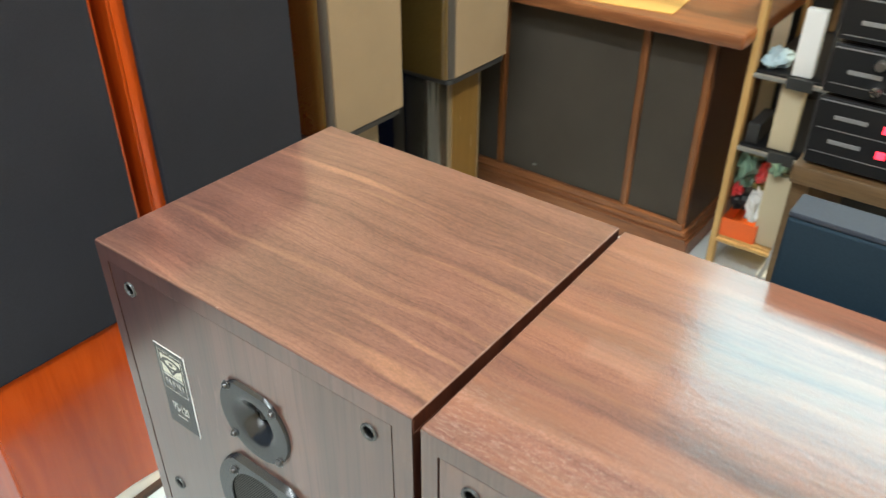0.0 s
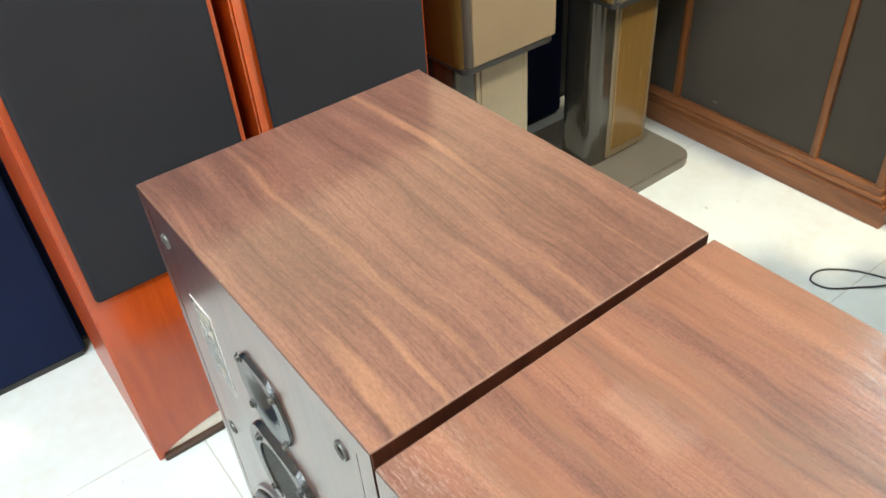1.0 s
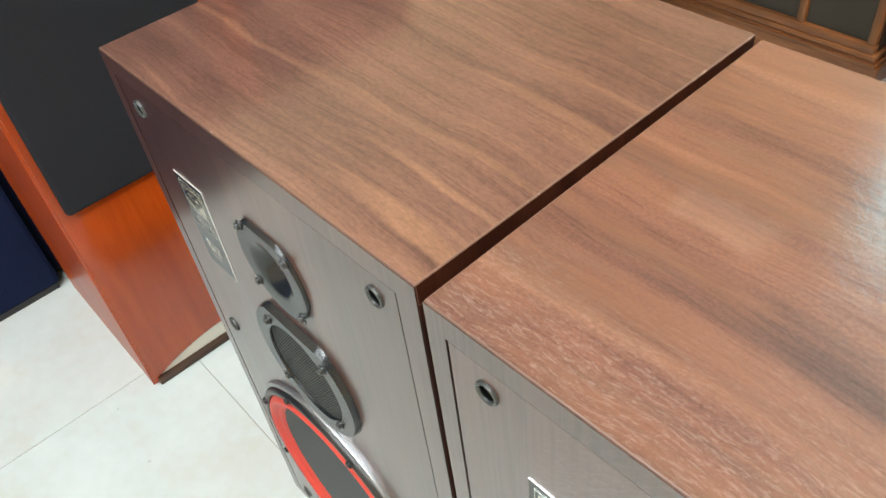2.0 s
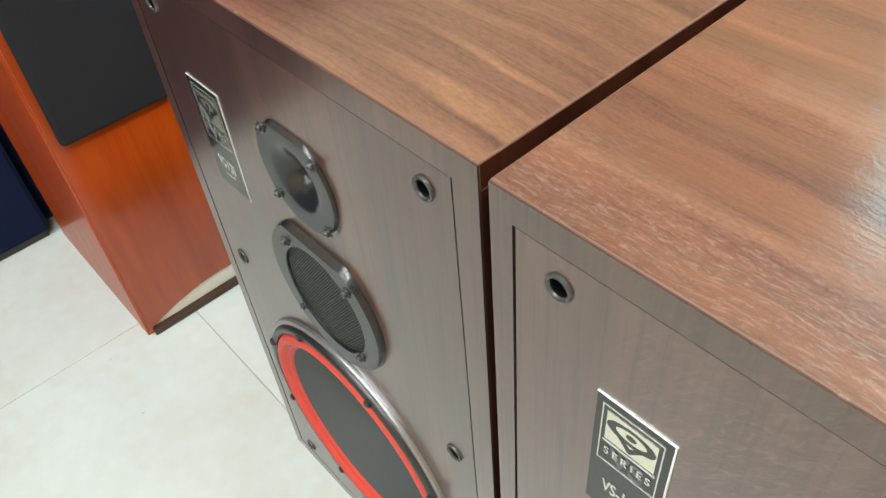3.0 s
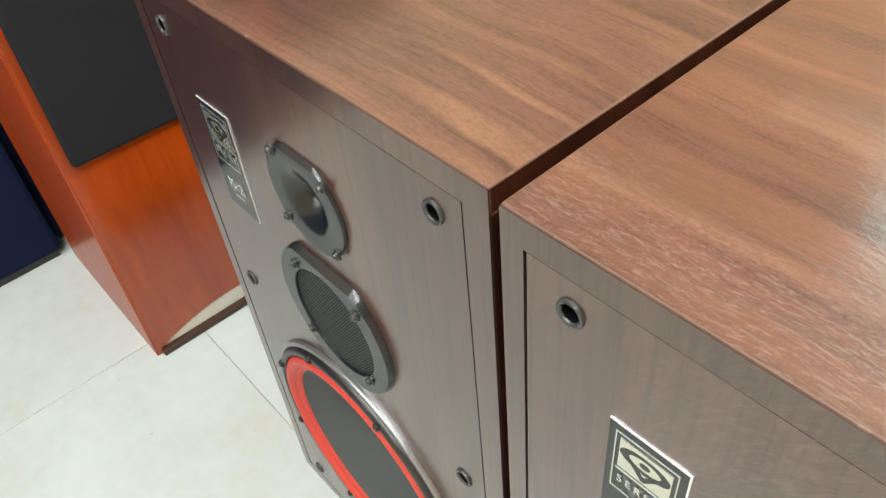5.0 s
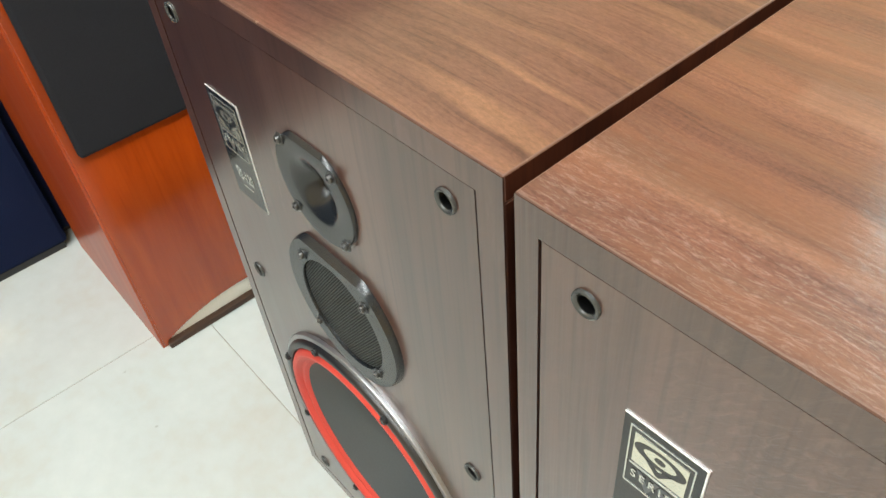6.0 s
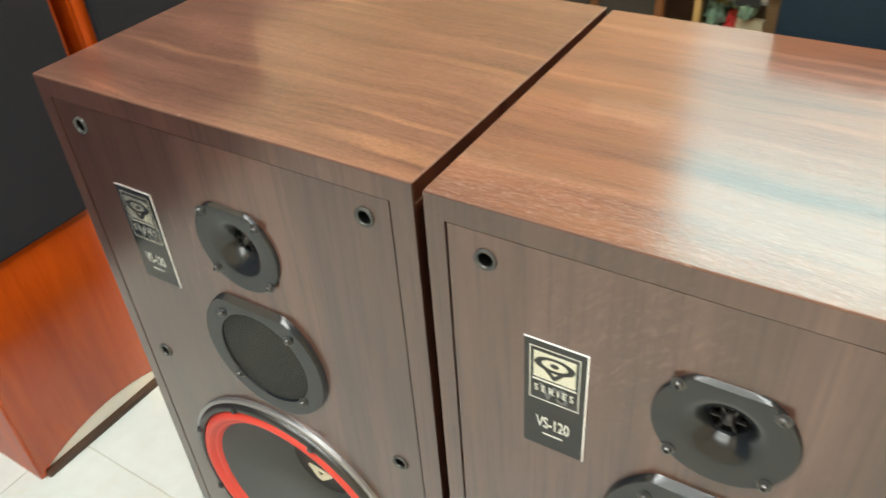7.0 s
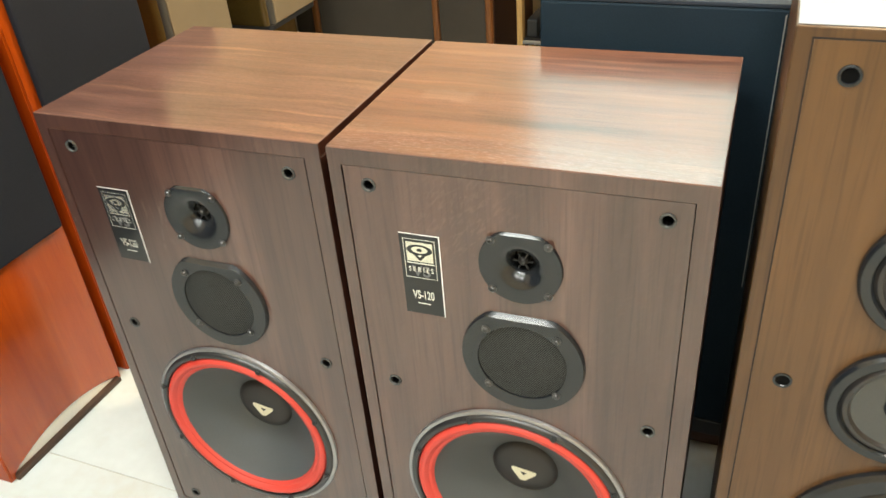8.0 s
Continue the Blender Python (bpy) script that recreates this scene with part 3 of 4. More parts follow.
def tweeter(box_):
    cx, cz = 0.2294, 0.6577
    top = cz + 0.0450
    bm = bmesh.new()
    add_ring_stack(bm, chamfered_rim(cx, cz, 0.0503, top, 0.0050, 54.2, 0.0492) + [(flat_top(cx, cz, 0.0482, top - 0.0040), -0.0043),
                        (circle(cx, cz, 0.0325, 64), -0.0041), (circle(cx, cz, 0.0295, 64), -0.0036), (circle(cx, cz, 0.0260, 64), -0.0022), (circle(cx, cz, 0.0214, 64), 0.0008), (circle(cx, cz, 0.0174, 64), 0.0044), (circle(cx, cz, 0.0143, 64), 0.0084), (circle(cx, cz, 0.0122, 64), 0.0120), (circle(cx, cz, 0.0118, 64), 0.022)])
    tw = part("tweeter", bm, M_FRAME, box_, "charcoal plastic horn tweeter with a flat top edge")
    part("throat", lathe([(0.0122, -0.0118), (0.0116, -0.0135), (0.0112, -0.021), (0.0, -0.021)], pose(cx, 0, cz), 24), M_HOLE, tw)
    ph = bmesh.new()
    add_lathe(ph, [(0.0072, -0.021), (0.0068, -0.015), (0.0052, -0.0102), (0.0030, -0.0080), (0, -0.0072)], pose(cx, 0, cz), 20)
    for a in (0, 60, 120):
        g = add_box(bmesh.new(), -0.0119, 0.0119, 0.006, 0.009, -0.0007, 0.0007)
        g.transform(Matrix.Translation((cx, 0.005, cz)) @ Matrix.Rotation(radians(a), 4, "Y"))
        me = bpy.data.meshes.new("tmp")
        g.to_mesh(me)
        g.free()
        ph.from_mesh(me)
        bpy.data.meshes.remove(me)
    part("phase_plug", ph, M_RUBBER, tw)
    for sx in (-1, 1):
        for sz in (-1, 1):
            screw(tw, cx + sx * 0.0337, -0.0041, cz + sz * 0.0337)
    return tw


def midrange(box_):
    cx, cz, gz = 0.2297, 0.5190, 0.5165
    bm = bmesh.new()
    top = cz + 0.0680
    add_ring_stack(bm, chamfered_rim(cx, cz, 0.0788, top, 0.0084, 57.9, 0.0768) + [(flat_top(cx, cz, 0.0750, top - 0.0060), -0.0073),
                        (circle(cx, gz, 0.0574, 64), -0.0072), (circle(cx, gz, 0.0566, 64), -0.0066), (circle(cx, gz, 0.0562, 64), -0.0040)])
    mid = part("midrange", bm, M_FRAME, box_, "round charcoal midrange driver behind a mesh grille")
    part("grille", lathe([(0.0563, 0.0042), (0.04, 0.0050), (0.02, 0.0054), (0, 0.0055)], pose(cx, 0, gz), 64), M_MESH, mid, "fine grey wire mesh")
    for sx in (-1, 1):
        for sz in (-1, 1):
            screw(mid, cx + sx * 0.0440, -0.0071, 0.5188 + sz * 0.0440, 0.0037)
    return mid


def woofer(box_):
    cx, cz = 0.2140, 0.2630
    p = pose(cx, 0, cz)
    rim = lathe([(0.1605, 0.0), (0.1605, 0.0030), (0.1600, 0.0046), (0.1585, 0.0055), (0.1548, 0.0056)], p, 96)
    wf = part("woofer", rim, M_RIM, box_, "large woofer with a red surround and grey rim")
    part("gasket", lathe([(0.1552, 0.0054), (0.1546, 0.0076), (0.1526, 0.0102), (0.1508, 0.0110), (0.1468, 0.0108), (0.1452, 0.0092), (0.1445, 0.0040)], p, 96), M_GASKET, wf)
    part("surround", lathe([(0.1446, 0.0052), (0.1436, 0.0084), (0.1412, 0.0112), (0.1378, 0.0126), (0.1340, 0.0120), (0.1308, 0.0094), (0.1288, 0.0066), (0.1272, 0.0060), (0.1252, 0.0062), (0.1232, 0.0044), (0.1215, 0.0022)], p, 96), M_RED, wf, "bright red foam surround")
    part("cone", lathe([(0.1222, 0.0026), (0.1150, -0.0055), (0.1000, -0.0170), (0.0800, -0.0315), (0.0620, -0.0445), (0.0470, -0.0550)], p, 96), M_CONE, wf, "dark grey paper cone")
    part("dust_cap", lathe([(0.0490, -0.0536), (0.0470, -0.0507), (0.0400, -0.0470), (0.0270, -0.0447), (0.0120, -0.0438), (0.0, -0.0436)], p, 64), M_CAP, wf)
    em = bmesh.new()
    tri = [(-0.0185, 0.0088), (-0.0165, 0.0105), (0.0165, 0.0105), (0.0185, 0.0088), (0.0180, 0.0050), (0.0045, -0.0125), (0.0020, -0.0138), (-0.0020, -0.0138), (-0.0045, -0.0125), (-0.0180, 0.0050)]
    hole = [(-0.0060, 0.0045), (0.0060, 0.0045), (0.0, -0.0040)]
    add_slab(em, tri, -0.0012, 0.0, holes=[hole])
    em.transform(Matrix.Translation((cx, 0.0437, cz - 0.006)) @ Matrix.Rotation(radians(8), 4, "Y") @ Matrix.Diagonal((1.02, 1, 0.95, 1)))
    part("emblem", em, M_GOLDPAINT, wf, "pale gold wedge emblem")
    for k in range(8):
        a = radians(22.5 + 45 * k)
        r = 0.0040
        at = pose(cx + 0.1500 * math.cos(a), 0, cz + 0.1500 * math.sin(a))
        bm = lathe([(r * 1.25, 0.0100), (r * 1.25, 0.0118), (r, 0.0120), (r, 0.0138), (r * 0.6, 0.0143), (r * 0.45, 0.0128), (0, 0.0128)], at, 12)
        part("bolt", bm, M_BLACK, wf)
    return wf


def grommet(box_, x, z):
    bm = lathe([(0.0092, 0.0), (0.0092, 0.0014), (0.0088, 0.0023), (0.0078, 0.0027), (0.0066, 0.0021), (0.0059, 0.0010)], pose(x, 0, z), 32)
    g = part("grommet", bm, M_GROMMET, box_, "grey rubber ring of a grille socket")
    part("socket", lathe([(0.0060, 0.0011), (0.0057, 0.0002), (0.0055, -0.030), (0.0, -0.030)], pose(x, 0, z), 20), M_HOLE, g, "dark socket hole")


def badge(box_, x0):
    x1, z0, z1 = x0 + 0.0507, 0.565, 0.6823
    bd = part("badge", box(x0, x1, -0.0012, 0.0, z0, z1, bevel=0.0002, seg=1), M_PLATE, box_, "dark metal maker's plate with silver print")
    # glint of the metal edge as a near-white strip, on right and top only
    part("rim", slab([(x1, z0), (x1 + 0.0011, z0), (x1 + 0.0011, z1 + 0.0007), (x0, z1 + 0.0007), (x0, z1), (x1, z1)], -0.0013, 0.0), M_EDGE_GLINT, bd, "near-white strip for the glint on the right and top metal edges")
    y = -0.0014
    ix0, ix1, iz0, iz1 = x0 + 0.0048, x1 - 0.0048, z0 + 0.055, z1 - 0.006
    part("border", slab(rect(ix0, ix1, iz0, iz1), y - 0.0002, y + 0.0004, holes=[rect(ix0 + 0.0009, ix1 - 0.0009, iz0 + 0.0009, iz1 - 0.0009)]), M_SILVER, bd)
    px0, px1, pz0, pz1 = ix0 + 0.0035, ix1 - 0.0035, iz0 + 0.0245, iz1 - 0.0045
    part("emblem_panel", box(px0, px1, y - 0.0002, y + 0.0003, pz0, pz1), M_PALE, bd, "pale printed panel")
    cx, cz = (px0 + px1) / 2, (pz0 + pz1) / 2 + 0.003
    n = 40
    eye = [(cx + 0.0165 * math.cos(a), cz + 0.0075 * math.sin(a)) for a in (2 * math.pi * i / n for i in range(n))]
    inner = [(cx + 0.0105 * math.cos(a), cz + 0.0002 + 0.0050 * math.sin(a)) for a in (2 * math.pi * i / n for i in range(n))]
    em = bmesh.new()
    add_slab(em, eye, y - 0.0004, y - 0.0001, holes=[inner])
    add_slab(em, [(cx + 0.0035 * math.cos(a), cz + 0.0022 * math.sin(a)) for a in (2 * math.pi * i / 20 for i in range(20))], y - 0.0004, y - 0.0001)
    add_slab(em, [(cx - 0.0095, cz - 0.0052), (cx - 0.0050, cz - 0.0060), (cx, cz - 0.0105), (cx + 0.0050, cz - 0.0060), (cx + 0.0095, cz - 0.0052), (cx + 0.001, cz - 0.0150), (cx - 0.001, cz - 0.0150)], y - 0.0004, y - 0.0001)
    part("emblem", em, M_PLATE, bd, "dark oval and wedge emblem")
    part("name_bar", box(px0 - 0.001, px1 + 0.001, y - 0.0002, y + 0.0003, pz0 - 0.0036, pz0 - 0.0016), M_SILVER, bd)
    lettering("VS", 0.0215, pose(cx, y + 0.00005, iz0 + 0.0095), M_GHOST, bd, "shadow_lettering", 0.024)
    lettering("S E R I E S", 0.0098, pose(cx, y - 0.0002, iz0 + 0.0125), M_SILVER, bd, "lettering", 0.0325)
    lettering("VS-120", 0.0175, pose(cx, y - 0.0001, z0 + 0.0290), M_SILVER, bd, "model_lettering", 0.0285)
    part("small_print", box(cx - 0.0085, cx + 0.0085, y - 0.0001, y + 0.0003, z0 + 0.0155, z0 + 0.0172), M_SILVER, bd)


def walnut_speaker(m, label, top_mat, front_mat, badge_x):
    sp = thing("floor_speaker", m, label, "loudspeaker", "pair of walnut loudspeakers")
    t = 0.016
    shell = bmesh.new()
    add_box(shell, 0, SW, 0, SD, SH - 0.019, SH, bevel=0.0012, seg=2)
    shell.normal_update()
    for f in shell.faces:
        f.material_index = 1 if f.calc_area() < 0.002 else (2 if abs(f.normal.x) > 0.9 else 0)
    part("top_panel", shell, [top_mat, M_WORNEDGE, M_SIDE_SHADED], sp, "glossy walnut veneer top panel")
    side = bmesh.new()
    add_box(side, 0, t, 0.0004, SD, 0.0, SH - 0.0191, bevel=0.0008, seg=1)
    part("side_panel", side, M_SIDE_SHADED, sp)
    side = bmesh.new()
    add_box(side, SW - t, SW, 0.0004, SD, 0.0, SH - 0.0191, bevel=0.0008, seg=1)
    part("side_panel", side, M_SIDE_SHADED, sp)
    part("bottom_panel", box(t, SW - t, 0.0006, SD, 0, 0.022), M_SIDE_SHADED, sp)
    part("back_panel", box(t, SW - t, SD - 0.016, SD - 0.002, 0.022, SH - 0.0191), M_GROOVE, sp)
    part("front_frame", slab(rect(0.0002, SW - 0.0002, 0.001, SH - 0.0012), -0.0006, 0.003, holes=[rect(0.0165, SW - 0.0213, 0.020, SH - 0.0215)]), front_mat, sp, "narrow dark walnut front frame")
    g = 0.0022
    hl = [circle(0.2140, 0.2630, 0.154, 64), circle(0.2294, 0.6577, 0.034, 32), circle(0.2297, 0.5165, 0.06, 32)]
    hl += [circle(x, z, 0.0085, 16) for x in (0.0492, 0.3867) for z in (0.044, 0.4395, 0.7422)]
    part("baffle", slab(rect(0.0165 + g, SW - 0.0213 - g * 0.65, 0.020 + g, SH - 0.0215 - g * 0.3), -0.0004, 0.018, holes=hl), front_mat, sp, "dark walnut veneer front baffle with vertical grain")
    part("backing", box(0.0165, SW - 0.0165, 0.062, 0.066, 0.021, SH - 0.022), M_GROOVE, sp)
    for x in (0.0492, 0.3867):
        for z in (0.044, 0.4395, 0.7422):
            grommet(sp, x, z)
    tweeter(sp), midrange(sp), woofer(sp), badge(sp, badge_x)
    return sp


walnut_speaker(pose(-0.7124, 0.3354, 0, 0, 0, 0.35), "dark walnut loudspeaker with red-ringed woofer, close beside its twin", M_TOP, M_FRONT, 0.0697)
walnut_speaker(pose(-0.2660, 0.3342, 0, 0, 0, 1.06), "dark walnut loudspeaker with red-ringed woofer and a scuffed top", M_TOP_WORN, M_FRONT_WORN, 0.0800)


# ------------------------------------------------------------------ orange lacquered loudspeakers
def orange_speaker(m, width, depth, height, in0, in1):
    """Front faces +x in the room; built facing -y, then turned."""
    sp = thing("tower_speaker", m, "tall orange lacquered loudspeaker with a charcoal cloth grille", "loudspeaker", "orange tower speakers")
    arch = [(0.016, 0.012)]
    n = 20
    for i in range(n + 1):
        u = i / n
        arch.append((0.018 + (width - 0.036) * u, 0.012 + 0.031 * math.sin(math.pi * u) ** 0.8))
    arch.append((width - 0.016, 0.012))
    body = bmesh.new()
    add_slab(body, [(0, 0.0)] + [(0.014, 0.0)] + arch + [(width - 0.014, 0.0), (width, 0.0), (width, height), (0, height)], 0.0, 0.022, 0.004)
    body.normal_update()
    for f in body.faces:
        f.material_index = 1 if abs(f.normal.y) < 0.02 else 0
    part("front_board", body, [M_ORANGE, M_ORANGESIDE], sp, "orange lacquered front with an arched foot")
    for xs in ((0.0, 0.02), (width - 0.02, width)):
        part("side_panel", box(xs[0], xs[1], 0.0221, depth, 0.0, height), M_ORANGESIDE, sp)
    part("top_panel", box(0.0205, width - 0.0205, 0.0222, depth, height - 0.02, height, bevel=0.0015), M_ORANGESIDE, sp)
    part("back_panel", box(0.0205, width - 0.0205, depth - 0.02, depth - 0.001, 0.0, height - 0.021), M_ORANGESIDE, sp)
    part("foot_panel", slab([(0.0185, 0.012)] + arch[1:-1] + [(width - 0.0185, 0.012)], 0.004, 0.016), M_IVORY, sp, "cream board filling the arched foot")
    part("foot_rail", box(0.010, width - 0.010, -0.008, 0.02, 0.0, 0.0115, bevel=0.002), M_DARKBROWN, sp, "dark foot rail")
    part("grille", box(in0, width - in1, -0.016, -0.0005, 0.411, height - 0.015, bevel=0.006), M_GRILLE, sp, "charcoal cloth grille")
    return sp


orange_speaker(pose(-1.0605, 0.266, 0, 0, 0, 90), 0.3195, 0.36, 1.16, 0.014, 0.0115)
orange_speaker(pose(-1.0605, 0.610, 0, 0, 0, 90), 0.341, 0.36, 1.16, 0.0215, 0.012)

# navy cloth-covered partition behind them, and a navy cabinet beside the first
nv = thing("partition", pose(-1.52, 0.25, 0), "navy blue cloth-covered partition standing behind the loudspeakers", "partition")
for k in range(2):
    part("panel", box(-0.04, 0.04, 0.73 * k, 0.73 * k + 0.725, 0.012, 1.25, bevel=0.006), M_NAVY, nv)
# black strip stands for the shadow in the gap below the panels
part("plinth", box(-0.03, 0.03, 0.0, 1.45, 0.0, 0.0118), M_BLACK, nv, "black recessed strip for the shadow under the panels")
nc = thing("covered_cabinet", pose(-1.435, 0.255, 0), "long cabinet covered in navy blue cloth beside the orange speaker", "cabinet")
# unseen length towards -y is added to darken the left baffle's reflection
part("cover", box(-0.42, 0.0, -2.1, 0.0, 0.014, 1.30, bevel=0.010), M_NAVY, nc, "navy blue cloth cover")
# the shadowed gap below the cover, also built as a black strip
part("plinth", box(-0.41, -0.006, -2.09, -0.01, 0.0, 0.0138), M_BLACK, nc)


# ------------------------------------------------------------------ bronze loudspeakers on stands
def rounded(x0, x1, y0, y1, r, n=8):
    pts = []
    for cx, cy, a0 in ((x1 - r, y1 - r, 0), (x0 + r, y1 - r, 90), (x0 + r, y0 + r, 180), (x1 - r, y0 + r, 270)):
        pts += [(cx + r * math.cos(radians(a0 + 90 * i / n)), cy + r * math.sin(radians(a0 + 90 * i / n))) for i in range(n + 1)]
    return pts


def prism(outline, z0, z1, bevel=0.0):
    bm = slab(outline, -z1, -z0, bevel)
    bm.transform(Matrix(((1, 0, 0, 0), (0, 0, 1, 0), (0, -1, 0, 0), (0, 0, 0, 1))))
    return bm


def bronze_speaker(y0, y1, xf, panel_mat, panel_label):
    sp = thing("bookshelf_speaker", pose(xf, (y0 + y1) / 2, 0.490), "bronze lacquered loudspeaker with beige cloth front on a stand", "loudspeaker", "bronze stand speakers")
    h = (y1 - y0) / 2
    part("cabinet", prism(rounded(-0.30, -0.012, -h, h, 0.02), 0.012, 0.46, 0.003), M_GOLD, sp, "bronze lacquered cabinet")
    gr = part("grille", prism(rounded(-0.030, -0.003, -h + 0.010, h, 0.016), 0.013, 0.456, 0.003), M_GRILLEEDGE, sp, "grey rounded grille frame")
    part("cloth", prism(rounded(-0.010, 0.0, -h + 0.024, h - 0.004, 0.003), 0.017, 0.452, 0.002), M_BEIGE, gr, "beige grille cloth")
    part("foot_plate", prism(rounded(-0.295, -0.004, -h + 0.004, h - 0.002, 0.018), 0.0, 0.0118), M_BLACK, sp, "thin black foot plate")
    st = thing("speaker_stand", pose(xf - 0.07, (y0 + y1) / 2 + 0.020, 0), "bronze pedestal stand on a taupe base plate", "speaker stand", "speaker stands")
    part("base_plate", prism(rounded(-0.24, 0.135, -0.165, 0.142, 0.05), 0.0, 0.028, 0.006), M_BASEPLATE, st, "taupe rounded base plate")
    part("column", prism(rounded(-0.118, 0.0, -0.128, 0.088, 0.035), 0.0285, 0.4895), M_COLUMN, st, "dark glossy bronze column with rounded corners")
    part("panel_frame", prism(rounded(-0.03, 0.004, -0.066, 0.0835, 0.004), 0.036, 0.483, 0.002), M_GOLDFRAME if panel_mat is M_GOLDPANEL else M_COLUMNFRONT, st, "pale bronze frame round the front panel")
    part("front_panel", prism(rounded(-0.02, 0.007, -0.054, 0.070, 0.004), 0.058, 0.465, 0.002), panel_mat, st, panel_label)
    return sp


bronze_speaker(1.066, 1.314, -1.105, M_COLUMNFRONT, "pale bronze front panel")
bronze_speaker(1.502, 1.757, -1.115, M_GOLDPANEL, "golden brown front panel")

# black cabinet in the corner behind the stands
bc = thing("tall_cabinet", pose(-1.95, 1.72, 0), "plain black cabinet standing in the corner", "cabinet")
part("body", box(0, 0.42, 0, 0.62, 0.03, 1.15, bevel=0.004), M_BLACK, bc)
part("plinth", box(0.02, 0.40, 0.02, 0.60, 0.0, 0.0295), M_GROOVE, bc)


# ------------------------------------------------------------------ console loudspeaker
def console():
    x0, x1, yf = -1.384, -0.591, 1.872
    c = thing("console_speaker", pose(x0, yf, 0), "mahogany console loudspeaker with brown cloth grille panels", "loudspeaker")
    w = x1 - x0
    part("plinth", box(-0.020, w + 0.020, -0.002, 0.44, 0.0, 0.052, bevel=0.003), M_CONSOLE, c, "mahogany plinth")
    part("moulding", prism([(-0.014, -0.006), (w + 0.014, -0.006), (w + 0.014, 0.44), (-0.014, 0.44)], 0.0522, 0.066, 0.005), M_CONSOLE, c)
    part("moulding", box(-0.008, w + 0.008, -0.002, 0.44, 0.0662, 0.082, bevel=0.005), M_CONSOLE, c)
    part("carcass", box(0, w, 0.022, 0.44, 0.0822, 0.63), M_DARKBROWN, c, "dark brown carcass")
    st = 0.020
    xs = [0.002, 0.174, 0.599, w - st - 0.002]
    for x in xs:
        part("stile", box(x, x + st, 0.0, 0.0218, 0.104, 0.612, bevel=0.004), M_CONSOLE_V, c)
    part("rail", box(0, w, 0.0, 0.0218, 0.0822, 0.1038, bevel=0.004), M_CONSOLE, c)
    part("rail", box(0, w, 0.0, 0.0218, 0.6122, 0.63, bevel=0.004), M_CONSOLE, c)
    for a, b in zip(xs, xs[1:]):
        part("grille_panel", box(a + st + 0.0005, b - 0.0005, 0.012, 0.0217, 0.1042, 0.6118), M_CGRILLE, c)
    part("label_mark", box(0.300, 0.312, 0.0108, 0.0118, 0.130, 0.136, bevel=0.0003), M_STEEL, c, "tiny metal mark")
    part("top_panel", box(-0.03, w + 0.078, -0.072, 0.45, 0.6302, 0.662, bevel=0.006), M_CONSOLE, c, "overhanging mahogany top")
    return c


console()
# a warm pool of light on the console top, painted as a thin yellow sheet
pp = thing("light_pool", pose(-0.98, 1.83, 0.6622, 0, 0, 6), "pool of yellow light on the console top, laid on as a thin sheet", "paper")
part("sheet", box(0, 0.27, 0, 0.36, 0, 0.002), M_LIGHT_POOL, pp)


# ------------------------------------------------------------------ pine rack with clutter
def rack():
    r = thing("storage_rack", pose(-0.520, 1.885, 0), "pale pine rack with thin shelves full of odds and ends", "rack")
    for x, y in ((0, 0), (0, 0.38)):
        part("post", box(x + 0.002, x + 0.019, y, y + 0.03, 0.0, 1.3, bevel=0.002), M_PINE, r)
    for y in (0.0, 0.38):
        part("post", box(0.172, 0.186, y, y + 0.03, 0.0, 1.3, bevel=0.002), M_BLACK, r, "black post")
    part("upper_post", box(0.076, 0.092, 0.384, 0.40, 0.5702, 1.3, bevel=0.002), M_SHELFWOOD, r, "brown rear post")
    for z in (0.105, 0.375, 0.565, 0.80):
        part("shelf", box(0.0225, 0.171, 0.002, 0.40, z - 0.016, z, bevel=0.002), M_DARKMETAL if z > 0.2 else M_PINE, r)
        part("shelf_edge", box(0.0225, 0.190, -0.012, -0.0025, z - 0.014, z - 0.004, bevel=0.001), M_WIRE if z > 0.2 else M_PINE, r)
        if z > 0.2:
            part("bracket", box(0.100, 0.160, -0.016, -0.0125, z - 0.022, z + 0.006, bevel=0.001), M_BLACK, r, "black shelf bracket")
    # black sheet stands for the darkness seen between the shelves
    part("back_panel", box(0.0, 0.19, 0.4105, 0.42, 0.0, 1.3), M_BLACK, r, "black sheet for the dark behind the shelves")
    return r


rack()


def soft_lump(name, m, sx, sy, sz, mat, label, category, seed):
    """A crumpled bag or bundle."""
    bm = bmesh.new()
    bmesh.ops.create_icosphere(bm, subdivisions=3, radius=1)
    for v in bm.verts:
        n = noise.noise(v.co * 1.7 + Vector((seed, 0, 0))) * 0.38 + noise.noise(v.co * 4.0 + Vector((0, seed, 0))) * 0.34
        v.co *= 1 + n
        v.co = Vector((v.co.x * sx, v.co.y * sy, max(v.co.z, -0.75) * sz))
    low = min(v.co.z for v in bm.verts)
    for v in bm.verts:
        v.co.z -= low
    return tagged(new(name, finish(name, bm, mat, 16)), label, category), m


def place(pair):
    ob, m = pair
    ob.matrix_world = m
    return ob


place(soft_lump("plastic_bag", pose(-0.475, 1.975, 0.274), 0.036, 0.07, 0.05, M_GREEN, "crumpled pale green plastic bag on a shelf", "bag", 3))
place(soft_lump("plastic_bag", pose(-0.480, 1.985, 0.225), 0.030, 0.06, 0.035, M_GREEN, "crumpled pale green plastic bag on the bundle below", "bag", 8))
place(soft_lump("cloth_bundle", pose(-0.478, 1.975, 0.165), 0.028, 0.05, 0.045, M_BLACK, "dark cloth bundle in the rack", "cloth", 12))
